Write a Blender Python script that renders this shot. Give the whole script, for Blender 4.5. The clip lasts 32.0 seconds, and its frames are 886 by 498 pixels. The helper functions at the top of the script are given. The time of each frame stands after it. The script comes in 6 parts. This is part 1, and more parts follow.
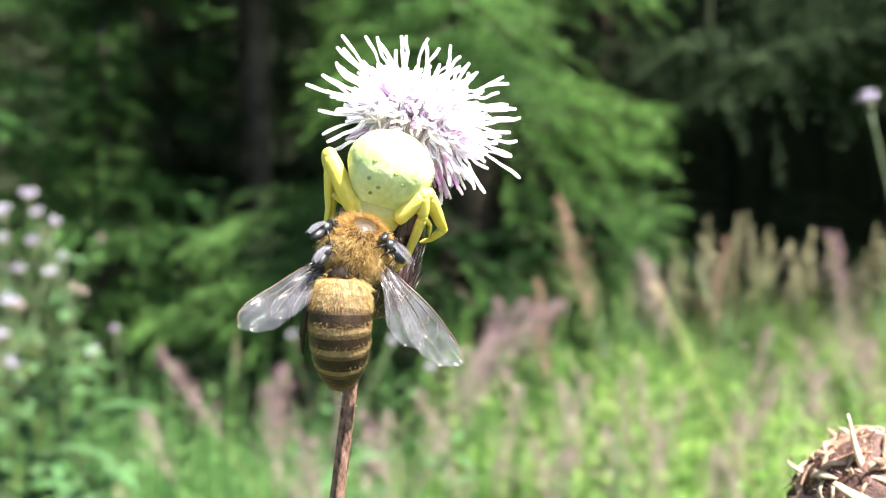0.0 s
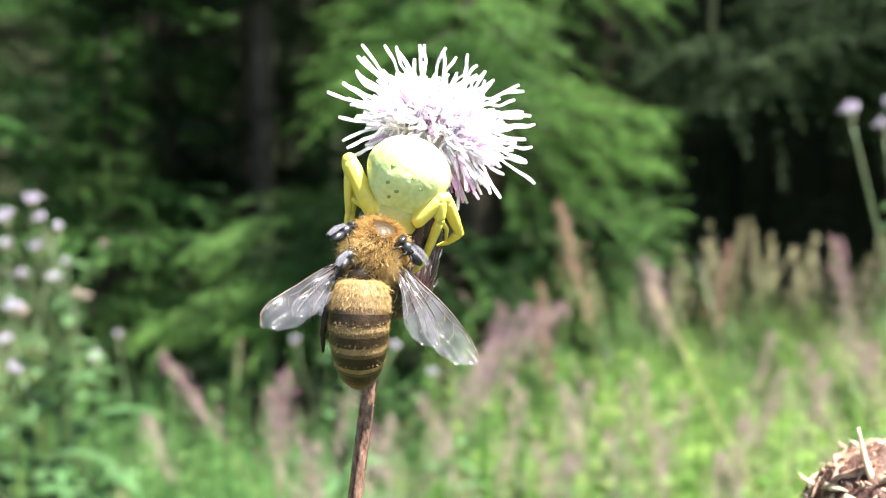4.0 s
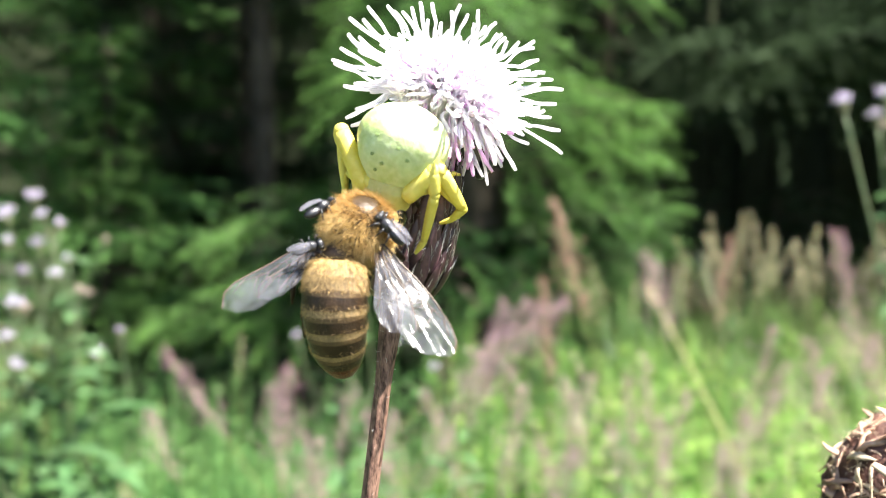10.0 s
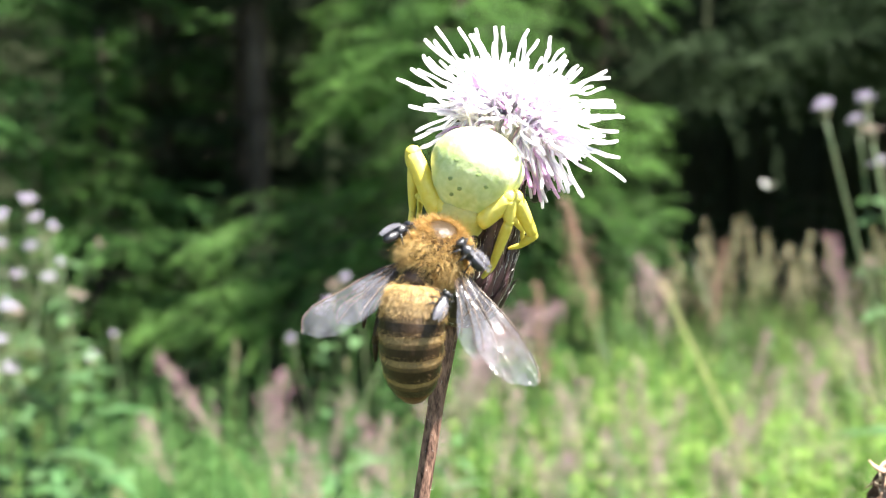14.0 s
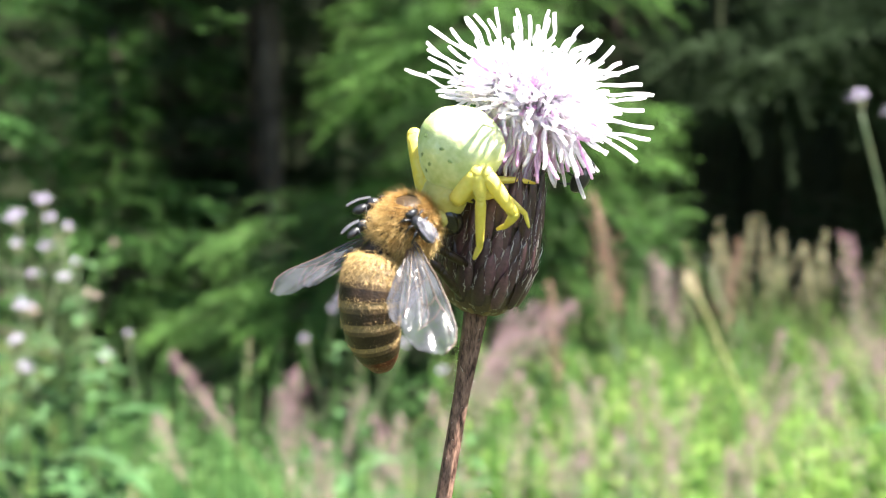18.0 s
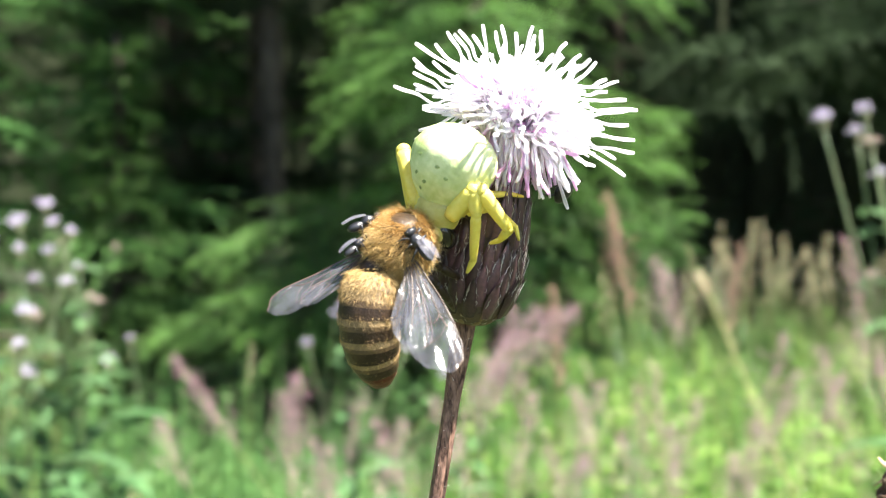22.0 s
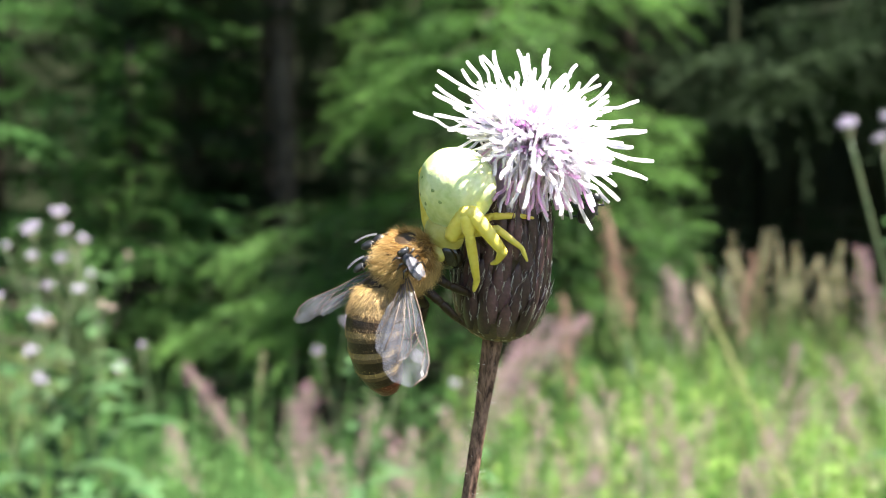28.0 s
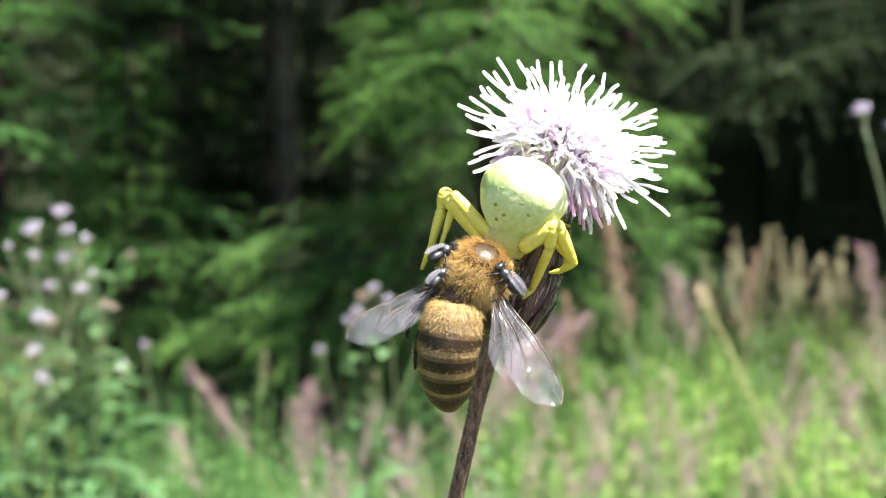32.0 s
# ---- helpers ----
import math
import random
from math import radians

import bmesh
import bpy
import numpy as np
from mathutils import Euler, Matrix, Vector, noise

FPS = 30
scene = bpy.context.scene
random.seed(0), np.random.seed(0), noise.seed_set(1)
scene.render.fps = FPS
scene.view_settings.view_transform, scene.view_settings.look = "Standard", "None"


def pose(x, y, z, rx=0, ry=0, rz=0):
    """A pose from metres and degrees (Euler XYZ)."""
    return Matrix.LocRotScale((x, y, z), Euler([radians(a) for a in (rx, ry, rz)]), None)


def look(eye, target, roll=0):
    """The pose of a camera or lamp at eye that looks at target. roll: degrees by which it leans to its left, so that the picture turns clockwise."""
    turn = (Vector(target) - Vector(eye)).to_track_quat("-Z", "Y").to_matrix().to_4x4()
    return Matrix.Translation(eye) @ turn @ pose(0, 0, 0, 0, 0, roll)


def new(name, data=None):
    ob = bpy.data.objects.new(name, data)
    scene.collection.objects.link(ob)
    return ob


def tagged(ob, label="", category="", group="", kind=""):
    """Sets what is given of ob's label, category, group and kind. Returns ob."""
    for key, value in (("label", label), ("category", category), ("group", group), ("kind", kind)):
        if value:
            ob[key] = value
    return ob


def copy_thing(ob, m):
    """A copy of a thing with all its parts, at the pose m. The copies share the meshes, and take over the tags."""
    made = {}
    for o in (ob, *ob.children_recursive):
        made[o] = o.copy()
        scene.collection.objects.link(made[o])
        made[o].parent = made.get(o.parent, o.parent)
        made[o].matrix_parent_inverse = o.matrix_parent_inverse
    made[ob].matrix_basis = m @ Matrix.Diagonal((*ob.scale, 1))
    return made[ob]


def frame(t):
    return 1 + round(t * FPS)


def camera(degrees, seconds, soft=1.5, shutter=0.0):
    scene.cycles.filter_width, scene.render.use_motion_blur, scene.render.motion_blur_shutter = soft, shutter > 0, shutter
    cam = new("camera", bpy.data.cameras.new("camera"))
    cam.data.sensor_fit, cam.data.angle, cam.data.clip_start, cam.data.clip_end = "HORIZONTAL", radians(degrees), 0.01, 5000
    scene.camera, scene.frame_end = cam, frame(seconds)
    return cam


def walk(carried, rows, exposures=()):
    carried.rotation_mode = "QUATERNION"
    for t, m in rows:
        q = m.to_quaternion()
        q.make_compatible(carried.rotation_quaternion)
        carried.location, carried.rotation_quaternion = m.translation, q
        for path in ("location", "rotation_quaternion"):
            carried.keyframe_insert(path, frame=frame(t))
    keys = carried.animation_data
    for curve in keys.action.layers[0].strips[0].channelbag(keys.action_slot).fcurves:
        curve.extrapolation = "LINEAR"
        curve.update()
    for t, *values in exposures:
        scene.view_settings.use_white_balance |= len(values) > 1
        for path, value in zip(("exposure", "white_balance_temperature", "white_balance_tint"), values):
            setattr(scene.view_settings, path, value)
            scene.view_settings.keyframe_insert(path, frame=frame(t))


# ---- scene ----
# ---- camera: held in the hand beside a thistle, a palm's width from the flower ----
EYE = (0.0, 0.0, 1.0)
CAM_TURNS = [  # seconds, turn in degrees (Euler XYZ)
    (0, 86.742, -0.544, -0.560),
    (0.5, 86.704, -0.536, -0.630),
    (1, 86.662, -0.519, -0.626),
    (1.5, 86.683, -0.530, -0.487),
    (2, 86.709, -0.534, -0.408),
    (2.5, 86.816, -0.545, -0.374),
    (3, 86.994, -0.533, -0.389),
    (3.5, 87.071, -0.502, -0.354),
    (5.5, 86.811, -0.494, -0.597),
    (6, 86.841, -0.461, -0.098),
    (6.5, 86.786, -0.426, -0.231),
    (7, 86.677, -0.395, -0.380),
    (7.5, 86.605, -0.349, -0.344),
    (8, 86.645, -0.350, -0.519),
    (8.5, 86.652, -0.324, -0.346),
    (9, 86.652, -0.302, -0.396),
    (9.5, 86.711, -0.289, -0.296),
    (10, 86.717, -0.260, -0.329),
    (10.5, 86.730, -0.275, -0.472),
    (11, 86.723, -0.327, -0.584),
    (11.5, 86.719, -0.352, -0.653),
    (12, 86.761, -0.354, -0.749),
    (12.5, 86.815, -0.317, -0.706),
    (13, 86.847, -0.298, -0.676),
    (13.5, 86.924, -0.310, -0.657),
    (14, 86.971, -0.304, -0.653),
    (14.5, 86.957, -0.302, -0.638),
    (16.5, 86.914, -0.245, -0.290),
    (17, 86.969, -0.186, 0.014),
    (17.5, 86.946, -0.187, 0.141),
    (18, 86.942, -0.207, 0.114),
    (18.5, 86.968, -0.241, -0.048),
    (19, 87.000, -0.245, 0.013),
    (19.5, 87.066, -0.226, 0.098),
    (20, 87.091, -0.209, 0.137),
    (20.5, 87.140, -0.202, 0.157),
    (21, 87.161, -0.217, 0.210),
    (21.5, 87.162, -0.208, 0.241),
    (22, 87.181, -0.188, 0.243),
    (22.5, 87.214, -0.167, 0.217),
    (23, 87.238, -0.159, 0.189),
    (23.5, 87.372, -0.156, 0.286),
    (24, 87.515, -0.199, 0.424),
    (24.5, 87.557, -0.222, 0.456),
    (25, 87.616, -0.236, 0.415),
    (25.5, 87.707, -0.228, 0.375),
    (27.5, 87.774, -0.283, 0.484),
    (28, 87.718, -0.305, 0.915),
    (28.5, 87.637, -0.307, 1.135),
    (29, 87.533, -0.259, 1.219),
    (29.5, 87.513, -0.234, 1.289),
    (30, 87.474, -0.181, 1.228),
    (30.5, 87.509, -0.153, 1.102),
    (31, 87.585, -0.123, 1.073),
    (31.5, 87.643, -0.118, 1.070),
    (32, 87.610, -0.080, 1.022),
]
cam = camera(50, 32.0, soft=1.0)
cam.data.dof.use_dof = True
cam.data.dof.focus_distance = 0.055
cam.data.dof.aperture_fstop = 50
walk(cam, [(t, pose(*EYE, rx, ry, rz)) for t, rx, ry, rz in CAM_TURNS], exposures=[(0, 2.46), (3, 2.45), (9, 2.55), (13, 2.50), (19, 2.56), (25, 2.50), (28, 2.38), (29, 2.48), (31, 2.41), (32, 2.32)])

# ---- light: high summer sun, clear sky ----
SUN_TO = Vector((0.40, -0.22, 0.87)).normalized()
world = bpy.data.worlds.new("sky")
scene.world = world
world.use_nodes = True
wn = world.node_tree.nodes
sky = wn.new("ShaderNodeTexSky")
sky.sky_type = "NISHITA"
sky.sun_disc = False
sky.sun_elevation = math.asin(SUN_TO.z)
sky.sun_rotation = math.atan2(SUN_TO.x, SUN_TO.y)
world.node_tree.links.new(sky.outputs[0], wn["Background"].inputs[0])
wn["Background"].inputs[1].default_value = 0.06
sun_data = bpy.data.lights.new("sun", "SUN")
sun_data.energy = 5.0
sun_data.angle = radians(0.53)
sun_data.color = (1.0, 0.95, 0.88)
sun = new("sun", sun_data)
sun.matrix_world = look((0, 0, 30), Vector((0, 0, 30)) - SUN_TO)

# ---- materials ----
def mat(name, a, b, scale=200.0, rough=0.6, bump=0.0, through_light=0.0, random_by=0.0, metal=0.0,
        coat=0.0, sss=0.0, sheen=0.0, fine=None, island=False, spec=0.5, stretch=1.0):
    """Two colours mixed by noise at two scales, with relief and a share of light let through."""
    m = bpy.data.materials.new(name)
    m.use_nodes = True
    nt = m.node_tree
    n, l = nt.nodes, nt.links
    p = n["Principled BSDF"]
    co = n.new("ShaderNodeTexCoord")
    t1 = n.new("ShaderNodeTexNoise")
    t1.inputs["Scale"].default_value = scale
    t1.inputs["Detail"].default_value = 6
    t2 = n.new("ShaderNodeTexNoise")
    t2.inputs["Scale"].default_value = scale * (fine or 7)
    t2.inputs["Detail"].default_value = 3
    mp = n.new("ShaderNodeMapping")
    mp.inputs["Scale"].default_value = (1, 1, 1 / stretch)
    l.new(co.outputs["Object"], mp.inputs["Vector"])
    l.new(mp.outputs[0], t1.inputs["Vector"])
    l.new(mp.outputs[0], t2.inputs["Vector"])
    add = n.new("ShaderNodeMath")
    add.operation = "MULTIPLY_ADD"
    l.new(t2.outputs[0], add.inputs[0])
    add.inputs[1].default_value = 0.45
    l.new(t1.outputs[0], add.inputs[2])
    ramp = n.new("ShaderNodeValToRGB")
    ramp.color_ramp.elements[0].position = 0.52
    ramp.color_ramp.elements[1].position = 0.92
    ramp.color_ramp.elements[0].color = (*a, 1)
    ramp.color_ramp.elements[1].color = (*b, 1)
    l.new(add.outputs[0], ramp.inputs[0])
    colour = ramp.outputs[0]
    if random_by:
        if island:
            rnd = n.new("ShaderNodeNewGeometry").outputs["Random Per Island"]
        else:
            rnd = n.new("ShaderNodeObjectInfo").outputs["Random"]
        mr = n.new("ShaderNodeMapRange")
        mr.inputs["To Min"].default_value = 1 - random_by
        mr.inputs["To Max"].default_value = 1 + random_by
        l.new(rnd, mr.inputs[0])
        hsv = n.new("ShaderNodeHueSaturation")
        l.new(mr.outputs[0], hsv.inputs["Value"])
        l.new(colour, hsv.inputs["Color"])
        colour = hsv.outputs[0]
    l.new(colour, p.inputs["Base Color"])
    p.inputs["Roughness"].default_value = rough
    p.inputs["Metallic"].default_value = metal
    p.inputs["Coat Weight"].default_value = coat
    p.inputs["Sheen Weight"].default_value = sheen
    p.inputs["Specular IOR Level"].default_value = spec
    if sss:
        p.inputs["Subsurface Weight"].default_value = sss
        p.inputs["Subsurface Radius"].default_value = (0.0012, 0.0010, 0.0004)
    if bump:
        bp = n.new("ShaderNodeBump")
        bp.inputs["Strength"].default_value = bump
        bp.inputs["Distance"].default_value = 0.3 / scale
        l.new(add.outputs[0], bp.inputs["Height"])
        l.new(bp.outputs[0], p.inputs["Normal"])
    if through_light:
        tr = n.new("ShaderNodeBsdfTranslucent")
        l.new(colour, tr.inputs[0])
        mx = n.new("ShaderNodeMixShader")
        mx.inputs[0].default_value = through_light
        l.new(p.outputs[0], mx.inputs[1])
        l.new(tr.outputs[0], mx.inputs[2])
        l.new(mx.outputs[0], n["Material Output"].inputs[0])
    return m


def wing_mat(name, tint, clear, gloss=0.12, spec=1.0):
    """A clear membrane: mostly lets the view through, with a sheen."""
    m = bpy.data.materials.new(name)
    m.use_nodes = True
    n, l = m.node_tree.nodes, m.node_tree.links
    p = n["Principled BSDF"]
    p.inputs["Base Color"].default_value = (*tint, 1)
    p.inputs["Roughness"].default_value = gloss
    p.inputs["Specular IOR Level"].default_value = spec
    co = n.new("ShaderNodeTexCoord")
    nz = n.new("ShaderNodeTexNoise")
    nz.inputs["Scale"].default_value = 900
    nz.inputs["Detail"].default_value = 3
    l.new(co.outputs["Object"], nz.inputs["Vector"])
    bp = n.new("ShaderNodeBump")
    bp.inputs["Strength"].default_value = 0.22
    bp.inputs["Distance"].default_value = 0.0003
    l.new(nz.outputs[0], bp.inputs["Height"])
    l.new(bp.outputs[0], p.inputs["Normal"])
    tp = n.new("ShaderNodeBsdfTransparent")
    mx = n.new("ShaderNodeMixShader")
    mr = n.new("ShaderNodeMapRange")
    mr.inputs["From Min"].default_value = 0.3
    mr.inputs["From Max"].default_value = 0.7
    mr.inputs["To Min"].default_value = clear - 0.12
    mr.inputs["To Max"].default_value = clear + 0.12
    l.new(nz.outputs[0], mr.inputs[0])
    l.new(mr.outputs[0], mx.inputs[0])
    l.new(p.outputs[0], mx.inputs[1])
    l.new(tp.outputs[0], mx.inputs[2])
    l.new(mx.outputs[0], n["Material Output"].inputs[0])
    return m


M_FLORET = mat("floret", (0.95, 0.91, 0.96), (0.98, 0.96, 0.99), 700, 0.55, 0.1, 0.68, 0.02)
M_FLORET_IN = mat("inner floret", (0.80, 0.49, 0.77), (0.94, 0.79, 0.93), 600, 0.55, 0.1, 0.68, 0.12)
M_BRACT = mat("bract", (0.016, 0.007, 0.010), (0.095, 0.045, 0.052), 900, 0.38, 0.15, 0, 0.6, spec=0.5)
M_BRACT_CORE = mat("bract core", (0.05, 0.035, 0.025), (0.10, 0.07, 0.04), 800, 0.7, 0.4)
M_BRACT_BASE = mat("bract base", (0.085, 0.052, 0.024), (0.20, 0.135, 0.065), 900, 0.5, 0.4, 0, 0.35)
M_COBWEB = mat("cobweb hair", (0.6, 0.58, 0.55), (0.8, 0.78, 0.75), 900, 0.7, 0, 0.2)
M_STEM = mat("dry stem", (0.030, 0.012, 0.009), (0.28, 0.165, 0.12), 3200, 0.65, 0.7, stretch=3, fine=3, spec=0.3)
M_SPIDER = mat("spider abdomen", (0.40, 0.50, 0.17), (0.74, 0.78, 0.45), 330, 0.42, 0.14, 0, 0, sss=0.4)
M_SPIDER_SPOT = mat("spider spot", (0.16, 0.22, 0.07), (0.27, 0.36, 0.12), 900, 0.6)
M_SPIDER_LEG = mat("spider leg", (0.74, 0.60, 0.07), (0.84, 0.73, 0.17), 600, 0.4, 0.1, 0.15, sss=0.2)
M_SPIDER_HEAD = mat("spider head", (0.40, 0.35, 0.07), (0.52, 0.47, 0.14), 600, 0.4, 0.1, 0, sss=0.3)
M_EYE = mat("eye", (0.01, 0.01, 0.01), (0.02, 0.015, 0.01), 500, 0.15)
M_BEE_DARK = mat("bee dark cuticle", (0.012, 0.007, 0.004), (0.036, 0.020, 0.010), 1200, 0.4, 0.35, spec=0.3)
M_BEE_TAN = mat("bee tan band", (0.14, 0.092, 0.042), (0.28, 0.195, 0.092), 1400, 0.6, 0.5)
M_BEE_MID = mat("bee brown band edge", (0.045, 0.025, 0.010), (0.11, 0.065, 0.025), 1400, 0.55, 0.4)
M_BEE_TIP = mat("bee red-brown tip", (0.036, 0.006, 0.004), (0.11, 0.022, 0.011), 1200, 0.38, 0.3, spec=0.3)
M_BEE_THORAX = mat("bee thorax cuticle", (0.020, 0.012, 0.006), (0.055, 0.032, 0.014), 900, 0.42, 0.3, spec=0.3)
M_FUR_ORANGE = mat("orange fur", (0.27, 0.135, 0.028), (0.46, 0.27, 0.075), 500, 0.65, 0, 0.3, 0.5, island=True)
M_FUR_GOLD = mat("amber fur", (0.25, 0.155, 0.054), (0.44, 0.305, 0.13), 500, 0.65, 0, 0.3, 0.45, island=True)
M_FUR_PALE = mat("pale gold fur", (0.44, 0.29, 0.10), (0.69, 0.50, 0.22), 500, 0.65, 0, 0.3, 0.45, island=True)
M_WING = wing_mat("wing membrane", (0.15, 0.15, 0.17), 0.75, 0.15, 0.75)
M_WING_FLY = wing_mat("fly wing membrane", (0.16, 0.155, 0.18), 0.55, 0.35, 0.35)
M_VEIN = mat("wing vein", (0.05, 0.03, 0.02), (0.11, 0.07, 0.045), 900, 0.4)
M_FLY = mat("fly body", (0.008, 0.008, 0.010), (0.03, 0.03, 0.035), 1500, 0.35, 0.3)
M_DEAD = mat("dry bract", (0.24, 0.125, 0.075), (0.48, 0.32, 0.22), 500, 0.6, 0.4, 0.15, 0.45)
M_DEAD_DARK = mat("dry dark core", (0.028, 0.009, 0.006), (0.12, 0.048, 0.030), 600, 0.7, 0.5)
M_DEAD_PALE = mat("dry pale spine", (0.42, 0.33, 0.22), (0.62, 0.5, 0.36), 500, 0.5, 0.2, 0.2, 0.2)
M_GRASS = mat("grass blade", (0.050, 0.130, 0.024), (0.235, 0.335, 0.09), 4.5, 0.5, 0, 0.45, 0.45, island=True, spec=0.3)
M_GRASS_DEEP = mat("deep green grass blade", (0.034, 0.090, 0.022), (0.145, 0.225, 0.068), 4.5, 0.5, 0, 0.4, 0.45, island=True, spec=0.3)
M_ROUND = mat("straw-green grass", (0.105, 0.15, 0.05), (0.225, 0.255, 0.1), 1.4, 0.6, 0, 0.3, 0.4, island=True, spec=0.3)
M_HERB = mat("herb leaf", (0.048, 0.145, 0.028), (0.30, 0.44, 0.105), 6.0, 0.5, 0, 0.45, 0.4, island=True, spec=0.3)
M_HERB_COOL = mat("cool green leaf", (0.038, 0.120, 0.030), (0.17, 0.30, 0.10), 6.0, 0.5, 0, 0.45, 0.4, island=True, spec=0.3)
M_THISTLE_LEAF = mat("thistle leaf", (0.045, 0.112, 0.040), (0.108, 0.19, 0.082), 14, 0.5, 0.2, 0.35, 0.3, spec=0.3)
M_THISTLE_STEM = mat("thistle stem", (0.04, 0.08, 0.025), (0.085, 0.105, 0.045), 40, 0.6, 0.2)
M_TUFT = mat("thistle tuft", (0.46, 0.41, 0.53), (0.66, 0.62, 0.72), 60, 0.6, 0, 0.3, 0.15)
M_TUFT_TAN = mat("withered tuft", (0.36, 0.27, 0.21), (0.5, 0.41, 0.36), 60, 0.7, 0, 0.3, 0.15)
M_CUP = mat("thistle cup", (0.065, 0.094, 0.036), (0.130, 0.108, 0.065), 200, 0.6, 0.3)
M_MAUVE = mat("mauve panicle", (0.37, 0.2, 0.245), (0.57, 0.385, 0.425), 12, 0.7, 0, 0.35, 0.3, island=True)
M_BROWN = mat("brown panicle", (0.34, 0.19, 0.145), (0.5, 0.33, 0.26), 12, 0.7, 0, 0.35, 0.3, island=True)
M_BEIGE = mat("beige panicle", (0.47, 0.42, 0.25), (0.72, 0.64, 0.44), 12, 0.7, 0, 0.35, 0.25, island=True)
M_STRAW = mat("grass stalk", (0.13, 0.17, 0.05), (0.22, 0.24, 0.09), 10, 0.6, 0, 0.2, 0.2)
M_STALK_PALE = mat("pale dry stalk", (0.30, 0.33, 0.12), (0.44, 0.42, 0.20), 30, 0.6, 0, 0.2)
M_DRY = mat("pinkish dry grass", (0.40, 0.27, 0.25), (0.60, 0.46, 0.41), 6, 0.6, 0, 0.35, 0.3, island=True)
# Conifer leaves in five tones: sun and wood shade are put into the colour
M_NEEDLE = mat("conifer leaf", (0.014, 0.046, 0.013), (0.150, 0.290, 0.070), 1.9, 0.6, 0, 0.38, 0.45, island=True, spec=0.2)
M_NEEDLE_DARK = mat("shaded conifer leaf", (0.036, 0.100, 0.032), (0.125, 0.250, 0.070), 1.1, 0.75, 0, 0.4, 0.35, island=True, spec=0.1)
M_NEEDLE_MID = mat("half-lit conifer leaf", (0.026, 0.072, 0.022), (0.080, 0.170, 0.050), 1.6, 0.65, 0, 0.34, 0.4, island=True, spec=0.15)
M_NEEDLE_DIM = mat("dimmed conifer leaf", (0.016, 0.045, 0.014), (0.052, 0.108, 0.032), 2.0, 0.65, 0, 0.34, 0.5, island=True, spec=0.15)
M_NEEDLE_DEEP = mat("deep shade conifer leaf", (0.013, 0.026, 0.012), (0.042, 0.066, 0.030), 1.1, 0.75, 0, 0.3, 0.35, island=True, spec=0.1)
M_BARK = mat("bark", (0.030, 0.025, 0.019), (0.085, 0.070, 0.053), 9, 0.9, 0.8, spec=0.1)
M_SOIL = mat("soil and litter", (0.012, 0.011, 0.005), (0.030, 0.030, 0.012), 1.7, 0.9, 0.6)
# Near black: the wood's inner shade is put into this colour
M_WOOD_SHADE = mat("far wood shade", (0.011, 0.015, 0.008), (0.028, 0.035, 0.018), 0.6, 0.95, 0.3, spec=0.05)
M_MOTH = mat("white wing", (0.504, 0.504, 0.475), (0.590, 0.590, 0.562), 300, 0.7, 0, 0.4)

# ---- building helpers ----
MM = 0.001
rng = random.Random(5)


def part(name, bm, material, parent=None, label="", smooth=True, at=None):
    """Links a bmesh as one mesh object under a thing or part."""
    me = bpy.data.meshes.new(name)
    bm.to_mesh(me)
    bm.free()
    for m in material if isinstance(material, (list, tuple)) else (material,):
        me.materials.append(m)
    if smooth:
        me.shade_smooth()
    ob = new(name, me)
    if parent:
        ob.parent = parent
    if at is not None:
        ob.matrix_basis = at
    if label:
        ob["label"] = label
    return ob


def raw(name, verts, faces, material, parent=None, smooth=False):
    """A mesh object from arrays."""
    me = bpy.data.meshes.new(name)
    me.from_pydata(verts, [], faces)
    for m in material if isinstance(material, (list, tuple)) else (material,):
        me.materials.append(m)
    if smooth:
        me.shade_smooth()
    ob = new(name, me)
    if parent:
        ob.parent = parent
    return ob


def bend(points, n=10):
    """A smooth line through the points (Catmull-Rom), with n steps a span."""
    p = [Vector(q) for q in points]
    p = [p[0] * 2 - p[1]] + p + [p[-1] * 2 - p[-2]]
    out = []
    for i in range(1, len(p) - 2):
        for k in range(n):
            s = k / n
            a, b, c, d = p[i - 1], p[i], p[i + 1], p[i + 2]
            out.append(0.5 * (2 * b + (c - a) * s + (2 * a - 5 * b + 4 * c - d) * s * s + (3 * b - a - 3 * c + d) * s ** 3))
    out.append(p[-2].copy())
    return out


def tube(bm, points, radii, sides=8, flat=1.0, index=0):
    """A closed tube along points; radii are spread along it. flat squeezes one side."""
    pts = [Vector(q) for q in points]
    n = len(pts)
    rs = [float(np.interp(i / (n - 1), np.linspace(0, 1, len(radii)), radii)) for i in range(n)]
    side = None
    rings = []
    for i, q in enumerate(pts):
        d = (pts[min(i + 1, n - 1)] - pts[max(i - 1, 0)]).normalized()
        if side is None:
            side = d.orthogonal().normalized()
        side = (side - d * side.dot(d)).normalized()
        up = d.cross(side)
        rings.append([bm.verts.new(q + side * (math.cos(a) * rs[i]) + up * (math.sin(a) * rs[i] * flat))
                      for a in (2 * math.pi * k / sides for k in range(sides))])
    for a, b in zip(rings, rings[1:]):
        for k in range(sides):
            f = bm.faces.new((a[k], a[(k + 1) % sides], b[(k + 1) % sides], b[k]))
            f.material_index = index
    for ring, flip in ((rings[0], True), (rings[-1], False)):
        f = bm.faces.new(ring[::-1] if flip else ring)
        f.material_index = index
    return rings


def basis(forward, upish):
    """Columns: side, forward, up."""
    f = Vector(forward).normalized()
    s = f.cross(Vector(upish)).normalized()
    u = s.cross(f)
    return Matrix((s, f, u)).transposed()


